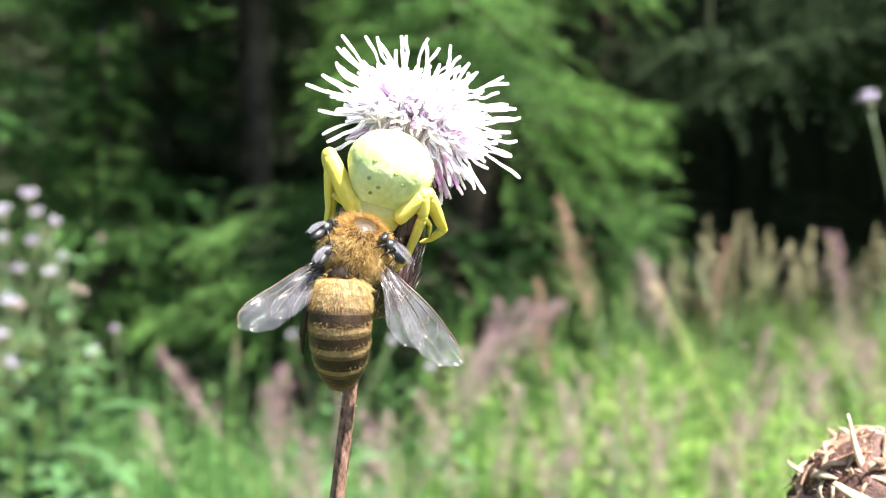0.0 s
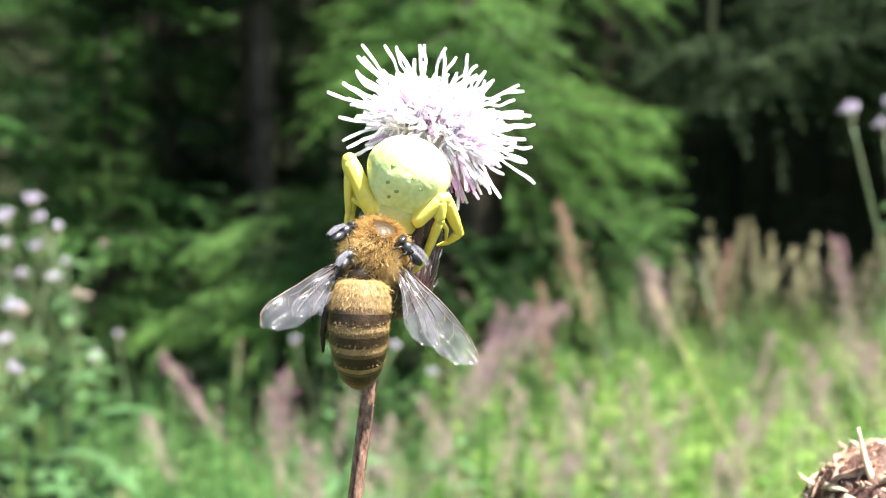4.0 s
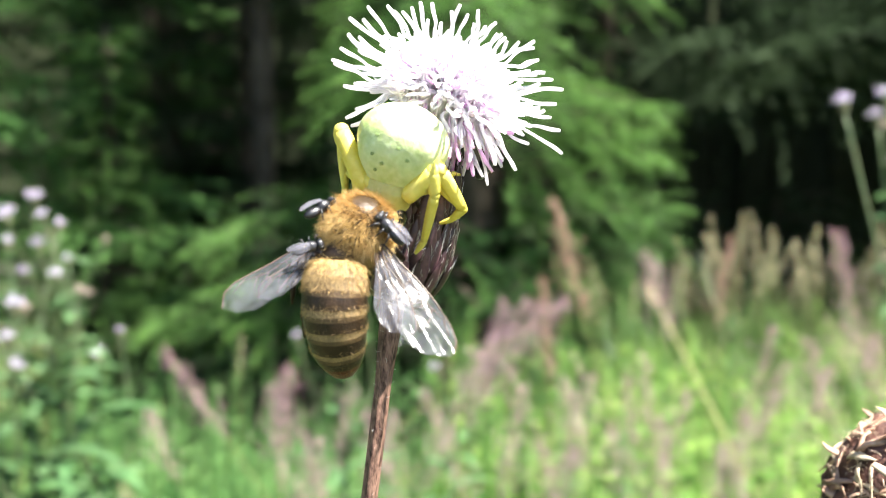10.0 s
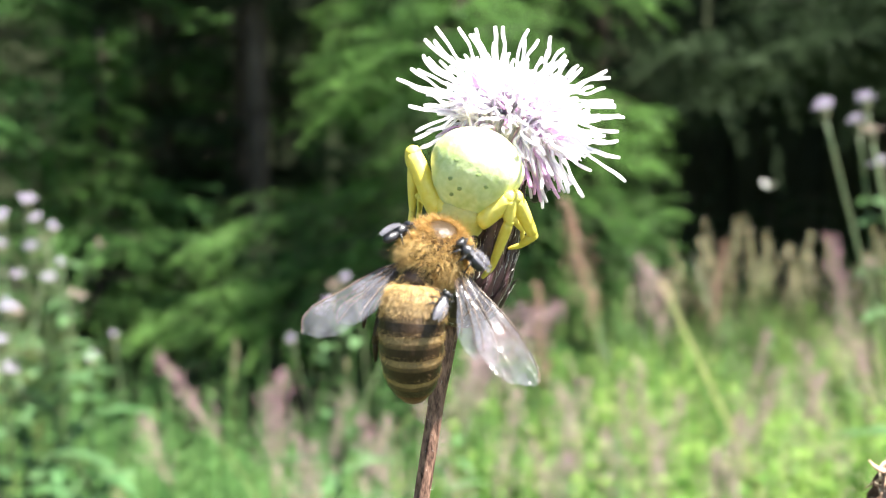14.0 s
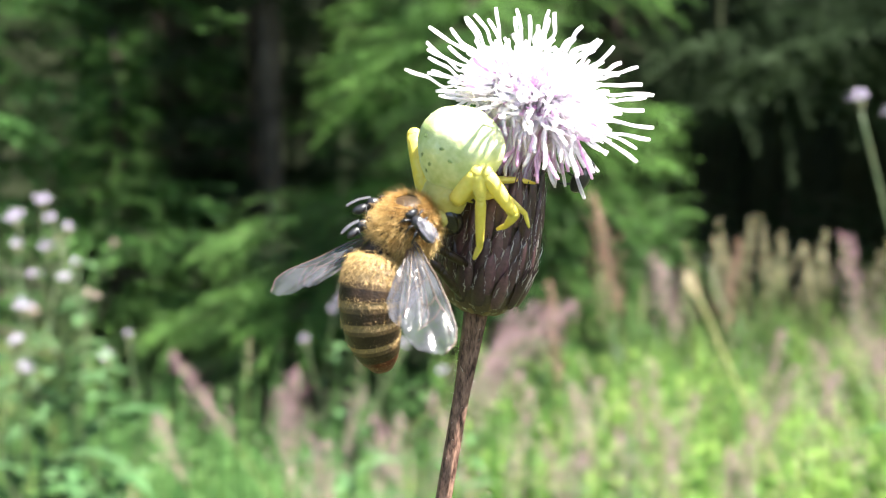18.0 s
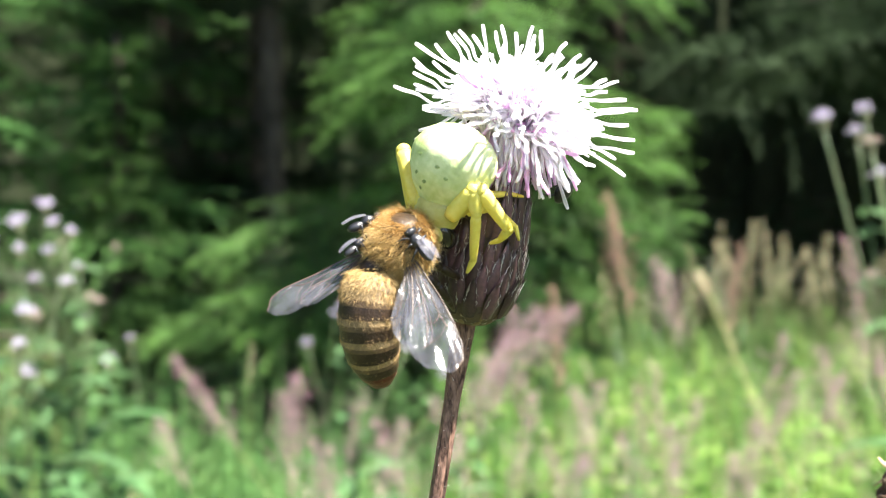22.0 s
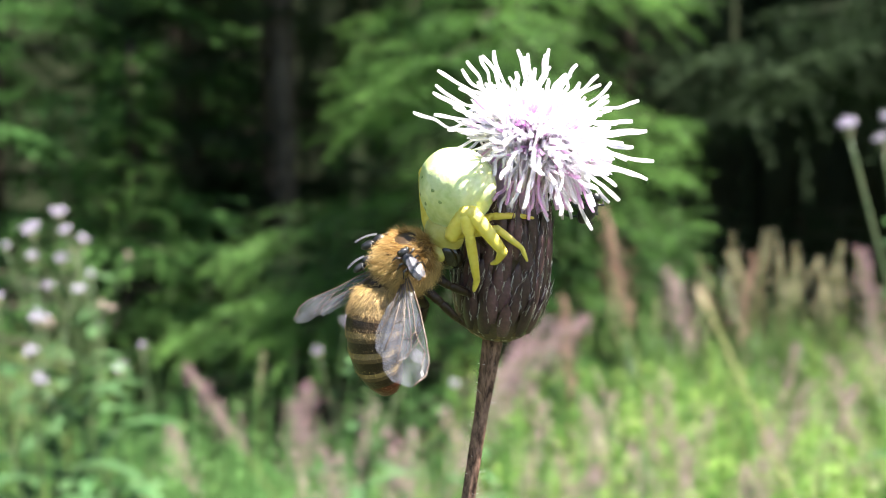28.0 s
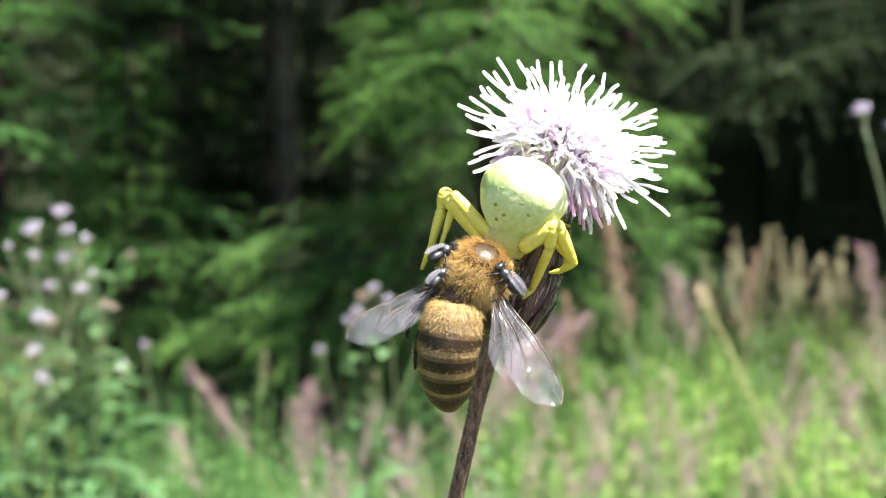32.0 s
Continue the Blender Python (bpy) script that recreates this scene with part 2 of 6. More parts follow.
def blob(bm, centre, axes, sizes, u=28, v=18, warp=None):
    """An ellipsoid with half sizes along the columns of axes; warp may reshape the unit ball."""
    made = bmesh.ops.create_uvsphere(bm, u_segments=u, v_segments=v, radius=1.0)["verts"]
    c = Vector(centre)
    for w in made:
        q = w.co.copy()
        if warp:
            q = warp(q)
        w.co = c + axes @ Vector((q.x * sizes[0], q.y * sizes[1], q.z * sizes[2]))
    return made


def mm(*p):
    return Vector(p) * MM


def thing(name, label, category, group="", kind="", m=None):
    ob = new(name)
    ob.empty_display_size = 0.01
    if m is not None:
        ob.matrix_basis = m
    return tagged(ob, label, category, group, kind)


def spikes(name, roots, dirs, length, width, material, parent, seed=1, curl=0.25):
    """Many fine tapered hairs in one mesh."""
    g = np.random.default_rng(seed)
    roots, dirs = np.array(roots), np.array(dirs)
    n = len(roots)
    dirs = dirs + g.normal(0, curl, dirs.shape)
    dirs /= np.linalg.norm(dirs, axis=1, keepdims=True)
    side = np.cross(dirs, g.normal(0, 1, dirs.shape))
    side /= np.linalg.norm(side, axis=1, keepdims=True)
    ln = length * g.uniform(0.55, 1.15, (n, 1))
    sag = g.normal(0, 0.18, dirs.shape)
    mid = roots + dirs * ln * 0.55
    tip = roots + (dirs + sag) * ln
    v = np.stack([roots - side * width, roots + side * width, mid - side * width * 0.7, mid + side * width * 0.7, tip], 1).reshape(-1, 3)
    k = np.arange(n) * 5
    quads = np.stack([k, k + 1, k + 3, k + 2], 1).tolist()
    tris = np.stack([k + 2, k + 3, k + 4], 1).tolist()
    ob = raw(name, v.tolist(), quads + tris, material, parent)
    ob["kind"] = "stuff"
    return ob


# ---- ground, far wood ----
def ground():
    bm = bmesh.new()
    n = 60
    grid = [-400, -150, -60, -30] + [-20 + 40 * i / n for i in range(n + 1)] + [30, 60, 150, 400]
    vs = [[bm.verts.new((x, y, 0.05 * noise.noise((x * 0.5, y * 0.5, 0)) - 0.03 if abs(x) < 20 and abs(y) < 20 else -0.03)) for x in grid] for y in grid]
    for a, b in zip(vs, vs[1:]):
        for i in range(len(grid) - 1):
            bm.faces.new((a[i], a[i + 1], b[i + 1], b[i]))
    tagged(part("ground", bm, M_SOIL), "dark soil and leaf litter under a summer meadow", "ground", kind="structure")


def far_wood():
    # A curved sheet coloured near black for the shade between far trees
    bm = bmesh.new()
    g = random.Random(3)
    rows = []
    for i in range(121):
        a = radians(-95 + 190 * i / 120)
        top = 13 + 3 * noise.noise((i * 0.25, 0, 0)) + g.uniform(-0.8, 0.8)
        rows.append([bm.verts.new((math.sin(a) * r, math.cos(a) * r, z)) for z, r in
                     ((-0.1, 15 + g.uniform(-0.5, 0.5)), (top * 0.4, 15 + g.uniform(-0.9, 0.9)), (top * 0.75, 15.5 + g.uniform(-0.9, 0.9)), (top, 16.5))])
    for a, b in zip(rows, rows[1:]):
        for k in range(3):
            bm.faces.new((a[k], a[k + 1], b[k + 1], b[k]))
    tagged(part("backdrop", bm, M_WOOD_SHADE, smooth=False), "edge of a dense conifer wood, its inner shade put into the colour", "woods", kind="structure")


# ---- conifers ----
def crown_arrays(height, reach, branches, seed, low=0.3, leaf=0.05, chosen=(), fine=1.0):
    """Drooping boughs with flat fans of small leaves, as arrays, and the boughs' axes."""
    g = np.random.default_rng(seed)
    V, axes = [], []
    for i in range(branches + len(chosen)):
        f = min(1.0, (i + g.uniform(0, 1)) / branches)
        z0 = low + (height - low) * f ** 1.05
        ln = reach * (1 - 0.82 * f) * g.uniform(0.75, 1.12)
        az = i * 2.39996 + g.normal(0, 0.25)
        out = np.array([math.cos(az), math.sin(az), 0])
        side = np.array([-math.sin(az), math.cos(az), 0])
        s = np.linspace(0, 1, 14)
        droop = g.uniform(0.25, 0.55)
        if i >= branches:        # a bough with its own tip
            tx, ty, tz = chosen[i - branches]
            ln, az, droop = math.hypot(tx, ty), math.atan2(ty, tx), 0.45
            out, side = np.array([tx / ln, ty / ln, 0]), np.array([-ty / ln, tx / ln, 0])
            z0 = tz + 0.17 * ln
        ax = out * (s * ln)[:, None] + np.array([0, 0, 1]) * (z0 + ln * (0.16 * s - droop * s ** 2 + 0.12 * s ** 4))[:, None]
        axes.append(ax)
        tw, lf = max(6, int(ln / 0.062)), leaf
        if i >= branches:
            tw, lf = int(tw * fine), leaf / fine ** 0.6
        for k in range(tw):
            u = 0.12 + 0.88 * (k + g.uniform(0, 1)) / tw
            p = np.array([np.interp(u, s, ax[:, c]) for c in range(3)])
            tl = ln * (0.42 if i < branches else 0.50) * (1 - u) ** 0.6 * g.uniform(0.6, 1.2) + 0.10
            for sg in (-1, 1):
                d = out * g.uniform(0.55, 0.95) + side * sg * g.uniform(0.6, 1.0) + np.array([0, 0, g.normal(-0.22, 0.26)])
                d /= np.linalg.norm(d)
                m = max(3, int(tl / (lf * 0.55)))
                w = np.linspace(0.1, 1, m)[:, None]
                q = p + d * tl * w + np.array([0, 0, -0.22 * tl]) * w ** 2
                for sg2 in (-1, 1):
                    e = np.cross(d, [0, 0, 1.0]) * sg2 * 0.8 + d * 0.7 + g.normal(0, 0.16, (m, 3))
                    e /= np.linalg.norm(e, axis=1, keepdims=True)
                    L = lf * (1.1 - 0.5 * w) * g.uniform(0.7, 1.3, (m, 1))
                    wd = np.cross(e, g.normal(0, 0.6, (m, 3)) + [0, 0, 1.0])
                    wd /= np.linalg.norm(wd, axis=1, keepdims=True)
                    V.append(np.stack([q, q + e * L * 0.5 + wd * L * 0.2, q + e * L, q + e * L * 0.5 - wd * L * 0.2], 1).reshape(-1, 3))
    return np.concatenate(V), axes


def conifer(label, height, reach, branches, seed, material, low=0.3, leaf=0.05, trunk_r=0.09, chosen=(), fine=1.0):
    t = thing("conifer", label, "tree")
    v, axes = crown_arrays(height, reach, branches, seed, low, leaf, chosen, fine)
    k = (np.arange(len(v) // 4) * 4)[:, None] + np.arange(4)
    raw("crown", v.tolist(), k.tolist(), material, t)
    bm = bmesh.new()
    g = random.Random(seed)
    tube(bm, bend([(0, 0, -0.1), (g.uniform(-.04, .04), g.uniform(-.04, .04), height * 0.35), (0.02, 0, height * 0.7), (0, 0, height)], 8),
         [trunk_r * 1.25, trunk_r, trunk_r * 0.6, 0.012], 12)
    part("trunk", bm, M_BARK, t)
    for ax in axes[:70]:
        bm = bmesh.new()
        tube(bm, ax[::2].tolist(), [0.018, 0.004], 5)
        part("limb", bm, M_BARK, t)
    return t


# ---- meadow ----
def blades(name, label, count, xr, yr, height, width, material, seed, lean=0.35, clump=0.0):
    g = np.random.default_rng(seed)
    n = count
    y = yr[0] + (yr[1] - yr[0]) * g.uniform(0, 1, n) ** 1.3
    x = g.uniform(xr[0], xr[1], n) * (0.35 + 0.65 * y / yr[1])
    if clump:
        x += clump * np.sin(y * 9 + x * 4) * 0.1
    root = np.stack([x, y, np.full(n, -0.05)], 1)
    h = (height * g.uniform(0.45, 1.15, n) * (0.78 + 0.30 * np.sin(x * 7.3 + 1.7 * np.sin(y * 5.1)) * np.sin(y * 6.1 + x * 2.2)))[:, None]
    az = g.uniform(0, 2 * np.pi, n)
    ln = np.stack([np.cos(az), np.sin(az), np.zeros(n)], 1) * (lean * g.uniform(0.1, 1.0, n))[:, None]
    sd = np.stack([-np.sin(az), np.cos(az), np.zeros(n)], 1) * width
    rows = []
    for s, w in ((0, 0.8), (0.35, 1.0), (0.7, 0.8), (0.92, 0.4)):
        c = root + np.array([0, 0, 1.0]) * h * (s - 0.18 * lean * s ** 3) + ln * h * s ** 2
        rows += [c - sd * w, c + sd * w]
    rows.append(root + np.array([0, 0, 1.0]) * h * (1 - 0.3 * lean) + ln * h * 1.12)
    v = np.stack(rows, 1).reshape(-1, 3)
    k = np.arange(n) * 9
    f = []
    for a in (0, 2, 4):
        f += np.stack([k + a, k + a + 1, k + a + 3, k + a + 2], 1).tolist()
    f += np.stack([k + 6, k + 7, k + 8], 1).tolist()
    return tagged(raw(name, v.tolist(), f, material), label, "grass", kind="stuff")


def meadow_round(name, label, count, xr, yr, height, width, material, seed):
    """Broad simple blades for the meadow out of view."""
    g = np.random.default_rng(seed)
    n = count
    x, y, az = g.uniform(*xr, n), g.uniform(*yr, n), g.uniform(0, 6.28, n)
    h = height * g.uniform(0.5, 1.1, n)
    root = np.stack([x, y, np.full(n, -0.05)], 1)
    out = np.stack([np.cos(az), np.sin(az), np.zeros(n)], 1)
    sd = np.stack([-np.sin(az), np.cos(az), np.zeros(n)], 1) * width
    mid = root + np.array([0, 0, 1.0]) * (h * 0.65)[:, None] + out * (h * 0.12)[:, None]
    tip = root + np.array([0, 0, 1.0]) * h[:, None] + out * (h * 0.55)[:, None]
    v = np.stack([root - sd, root + sd, mid + sd, mid - sd, tip], 1).reshape(-1, 3)
    k = np.arange(n) * 5
    f = np.stack([k, k + 1, k + 2, k + 3], 1).tolist() + np.stack([k + 3, k + 2, k + 4], 1).tolist()
    return tagged(raw(name, v.tolist(), f, material), label, "grass", kind="stuff")


def herb_leaves(name, label, count, xr, yr, zr, size, material, seed, clumps=60):
    """Low leafy herbs in clumps: pointed leaves on all sides of many short stalks."""
    g = np.random.default_rng(seed)
    V, F = [], []
    hearts = []
    for i in range(clumps):
        y = yr[0] + (yr[1] - yr[0]) * g.uniform() ** 1.2
        hearts.append((g.uniform(*xr) * (0.4 + 0.6 * y / yr[1]), y, g.uniform(*zr)))
    for i in range(count):
        x, y, h = hearts[g.integers(clumps)]
        x, y, h = x + g.normal(0, 0.055), y + g.normal(0, 0.055), h * g.uniform(0.7, 1.06)
        m = int(6 + h * 34)
        for j in range(m):
            z = h * (0.15 + 0.85 * j / m)
            az = j * 2.4 + g.normal(0, 0.4)
            o = np.array([math.cos(az), math.sin(az), g.uniform(0.1, 0.7)])
            o /= np.linalg.norm(o)
            sd = np.array([-math.sin(az), math.cos(az), g.normal(0, 0.2)])
            L = size * g.uniform(0.6, 1.3) * (1.1 - 0.6 * j / m)
            b = np.array([x, y, z])
            q = len(V)
            V += [b, b + o * L * 0.45 + sd * L * 0.17, b + o * L - np.array([0, 0, 0.25 * L]), b + o * L * 0.45 - sd * L * 0.17, b + o * L * 0.5 + np.array([0, 0, -0.04 * L])]
            F += [(q, q + 1, q + 4), (q + 1, q + 2, q + 4), (q + 2, q + 3, q + 4), (q + 3, q, q + 4)]
        q = len(V)
        w = 0.003
        V += [np.array([x - w, y, -0.05]), np.array([x + w, y, -0.05]), np.array([x + w * .5, y, h]), np.array([x - w * .5, y, h])]
        F.append((q, q + 1, q + 2, q + 3))
    return tagged(raw(name, [tuple(p) for p in V], F, material), label, "plants", kind="stuff")


def reed_grass(label, panicle_mat, height, length, seed, spread=0.2, lean=0.03, branches=26, per=8, size=0.008):
    """A flowering grass: a thin stalk with two leaves and a feathery, pointed plume of spikelets on side branches."""
    g = np.random.default_rng(seed)
    t = thing("reed_grass", label, "grass plant", "flowering meadow grasses")
    line = bend([(0, 0, -0.05), (lean * 0.15, 0, height * 0.5), (lean * 0.5, 0, height - length), (lean, 0, height)], 8)
    bm = bmesh.new()
    tube(bm, line, [0.0020, 0.0014, 0.0005], 5)
    part("stalk", bm, M_STRAW, t)
    for z, a in ((0.25, 0.4), (0.5, 3.3)):
        bm = bmesh.new()
        b = Vector((lean * 0.2, 0, height * z))
        d = Vector((math.cos(a + seed), math.sin(a + seed), 0.9))
        s = Vector((-math.sin(a + seed), math.cos(a + seed), 0)) * 0.004
        pts = [b + d * u * 0.22 + Vector((0, 0, -0.16 * u * u)) for u in (0, 0.33, 0.66, 1)]
        vs = [(bm.verts.new(p - s * w), bm.verts.new(p + s * w)) for p, w in zip(pts, (0.7, 1, 0.8, 0.1))]
        for c, e in zip(vs, vs[1:]):
            bm.faces.new((c[0], c[1], e[1], e[0]))
        part("blade", bm, M_GRASS, t)
    V, F = [], []
    axis = np.array([lean, 0, 2 * length]) / math.hypot(lean, 2 * length)
    tip = np.array([lean, 0, height])
    for i in range(branches):
        f = (i + g.uniform(0, 1)) / branches            # 0 at the plume's foot, 1 at its tip
        az = i * 2.4 + g.normal(0, 0.4)
        out = np.array([math.cos(az), math.sin(az), 0])
        bl = length * (spread * 1.75 * (1 - f) * min(1, 0.6 + 2 * f) + 0.03) * g.uniform(0.6, 1.2)
        foot = tip - axis * length * (1 - f)
        for k in range(per):
            u = (k + g.uniform(0, 1)) / per
            c = foot + bl * (axis * u * 0.9 + out * (0.42 * u + 0.10 * u * u)) + g.normal(0, 0.0016, 3)
            d = axis + out * 0.5 * u + g.normal(0, 0.25, 3)
            d /= np.linalg.norm(d)
            L = size * g.uniform(0.7, 1.4)
            sd = np.cross(d, g.normal(0, 1, 3))
            sd = sd / np.linalg.norm(sd) * L * 0.2
            w = np.cross(d, sd)
            q = len(V)
            V += [c, c + d * L * 0.5 + sd, c + d * L * 0.5 + w, c + d * L * 0.5 - sd, c + d * L * 0.5 - w, c + d * L]
            F += [(q, q + 1, q + 2), (q, q + 2, q + 3), (q, q + 3, q + 4), (q, q + 4, q + 1), (q + 5, q + 2, q + 1), (q + 5, q + 3, q + 2), (q + 5, q + 4, q + 3), (q + 5, q + 1, q + 4)]
    raw("panicle", [tuple(p) for p in V], F, panicle_mat, t)
    return t


def stripped_stalk(label, height):
    """A bare pale stalk that still carries the last of its plume."""
    t = thing("grass_stalk", label, "grass stalk")
    bm = bmesh.new()
    tube(bm, bend([(0, 0, 0), (0.004, 0, height * 0.5), (0, 0, height)], 8), [0.0034, 0.0030, 0.0022], 7)
    part("stalk", bm, M_STALK_PALE, t)
    g = np.random.default_rng(4)
    V, F = [], []
    for i in range(60):
        az, f = g.uniform(0, 6.28), g.uniform(0, 1)
        c = np.array([0.004 * math.cos(az), 0.004 * math.sin(az), height - 0.036 + 0.04 * f])
        e = np.array([0.4 * math.cos(az), 0.4 * math.sin(az), 1]) * 0.010
        sd = np.array([-math.sin(az), math.cos(az), 0]) * 0.0016
        q = len(V)
        V += [c, c + e * 0.5 + sd, c + e, c + e * 0.5 - sd]
        F.append((q, q + 1, q + 2, q + 3))
    raw("spikelet_tuft", [tuple(p) for p in V], F, M_DEAD_PALE, t)
    return t


def thistle_leaf(bm, base, out, length, width, g):
    """A lobed, spiny, folded leaf."""
    o = Vector(out).normalized()
    s = o.cross(Vector((0, 0, 1))).normalized()
    prev = None
    n = 9
    for i in range(n + 1):
        u = i / n
        c = Vector(base) + o * (length * u) + Vector((0, 0, length * (0.25 * u - 0.5 * u * u)))
        w = width * math.sin(math.pi * (0.12 + 0.88 * u)) * (1.0 if i % 2 else 0.5) + 0.0008
        lift = Vector((0, 0, w * 0.35 + g.uniform(-0.1, 0.1) * w))
        row = (bm.verts.new(c - s * w + lift), bm.verts.new(c), bm.verts.new(c + s * w + lift))
        if prev:
            bm.faces.new((prev[0], prev[1], row[1], row[0]))
            bm.faces.new((prev[1], prev[2], row[2], row[1]))
        prev = row


def head_parts(t, at, up, r, tuft_mat, seed):
    """A small flower head far off: a cup of scales and a tuft of florets."""
    g = random.Random(seed)
    ax = basis(up, (0.3, 0.9, 0.2))
    bm = bmesh.new()
    blob(bm, Vector(at), ax, (r * 0.62, r * 0.95, r * 0.62), 10, 8)
    cup = part("cup", bm, M_CUP, t)
    bm = bmesh.new()
    for i in range(28):
        th = math.acos(1 - g.uniform(0, 0.85))
        ph = g.uniform(0, 6.28)
        d = ax @ Vector((math.sin(th) * math.cos(ph), math.cos(th), math.sin(th) * math.sin(ph)))
        b = Vector(at) + ax @ Vector((0, r * 0.7, 0)) + d * r * 0.2
        tube(bm, [b, b + d * r * 0.7, b + d * r * g.uniform(0.8, 1.6)], [r * 0.05, r * 0.08, r * 0.06], 4)
    part("floret_tuft", bm, tuft_mat, t)


def thistle_plant(label, base, heads, seed, drop=0.10, leaf_len=0.09, leaves=12, small=1):
    """A branching thistle; heads: (x, y, z, radius, withered) in metres from the base."""
    g = random.Random(seed)
    t = thing("thistle_plant", label, "thistle", "thistles in the meadow", m=pose(*base))
    cx = sum(h[0] for h in heads) / len(heads)
    cy = sum(h[1] for h in heads) / len(heads)
    zmin = min(h[2] for h in heads)
    fork = Vector((cx * 0.8, cy * 0.8, zmin - drop))
    bm = bmesh.new()
    tube(bm, bend([(0, 0, -0.05), (cx * 0.3, cy * 0.3, fork.z * 0.5), fork], 8), [0.0024, 0.0018], 7)
    part("stem", bm, M_THISTLE_STEM, t)
    for x, y, z, r, dry in heads:
        h = Vector((x, y, z))
        bm = bmesh.new()
        mid = fork.lerp(h, 0.5) + Vector((g.uniform(-.02, .02), g.uniform(-.02, .02), -0.02))
        line = bend([fork, mid, h], 8)
        tube(bm, line, [0.0013, 0.0009], 6)
        part("branch", bm, M_THISTLE_STEM, t)
        head_parts(t, h + Vector((0, 0, r * 0.5)), (line[-1] - line[-4]).normalized() + Vector((0, -0.15, 0.3)), r, M_TUFT_TAN if dry else M_TUFT, g.randrange(999))
        for k in range(small):
            bm = bmesh.new()
            a = g.uniform(0, 6.28)
            p = fork.lerp(h, g.uniform(0.1, 0.8))
            thistle_leaf(bm, p, (math.cos(a), math.sin(a), 0.3), leaf_len * g.uniform(0.3, 0.6), 0.008, g)
            part("leaf", bm, M_THISTLE_LEAF, t)
    for k in range(leaves):
        bm = bmesh.new()
        u = (k + 0.5) / leaves
        p = Vector((cx * 0.8 * u, cy * 0.8 * u, fork.z * (0.55 + 0.47 * u)))
        a = k * 2.4 + g.uniform(-.3, .3)
        thistle_leaf(bm, p, (math.cos(a), math.sin(a), g.uniform(0.2, 0.5)), leaf_len * g.uniform(0.8, 1.4), leaf_len * 0.12, g)
        part("leaf", bm, M_THISTLE_LEAF, t)
    return t


# ---- the thistle with the hunter and its catch; their lengths are in millimetres, moved together ----
SITTER = Vector((0.05, -7.85, 5.2))
SP_BACK = Vector((-0.43, -0.80, 0.30)).normalized()
AXIS = Vector((0.21, -0.22, 0.95)).normalized()      # of the flower head
CUP_BASE = Vector((0.85, -2.9, -3.5))
HEAD = basis(AXIS, (0, 1, 0.1))                       # side, along the axis, up
HEART = Vector((3.8, -5.4, 7.6))                      # of the tuft: the florets spread from here
TUFT_AXIS = Vector((0.33, -0.20, 0.92)).normalized()
TUFT = basis(TUFT_AXIS, (0, 1, 0.1))


def head_at(r, h, a):
    """A place round the head's axis: radius, height over the cup's base, angle; millimetres."""
    return CUP_BASE + HEAD @ Vector((math.cos(a) * r, h, math.sin(a) * r))


CUP = [(0.0, 0.35), (0.15, 1.5), (0.6, 2.15), (1.4, 2.55), (2.8, 2.7), (4.6, 2.58), (6.5, 2.3), (8.2, 2.1)]


def cup_radius(h):
    return float(np.interp(h, [c[0] for c in CUP], [c[1] for c in CUP]))


def floret_mesh(name, line, r, material, g):
    bm = bmesh.new()
    tube(bm, line, [r * 0.6, r * 0.65, r * 0.8, r * 1.0, r * 0.95, r * 1.0, r * 1.2, r * 1.35, r * 1.0], 6)
    bmesh.ops.scale(bm, vec=(MM, MM, MM), verts=bm.verts)
    me = bpy.data.meshes.new(name)
    bm.to_mesh(me)
    bm.free()
    me.materials.append(material)
    me.shade_smooth()
    return me


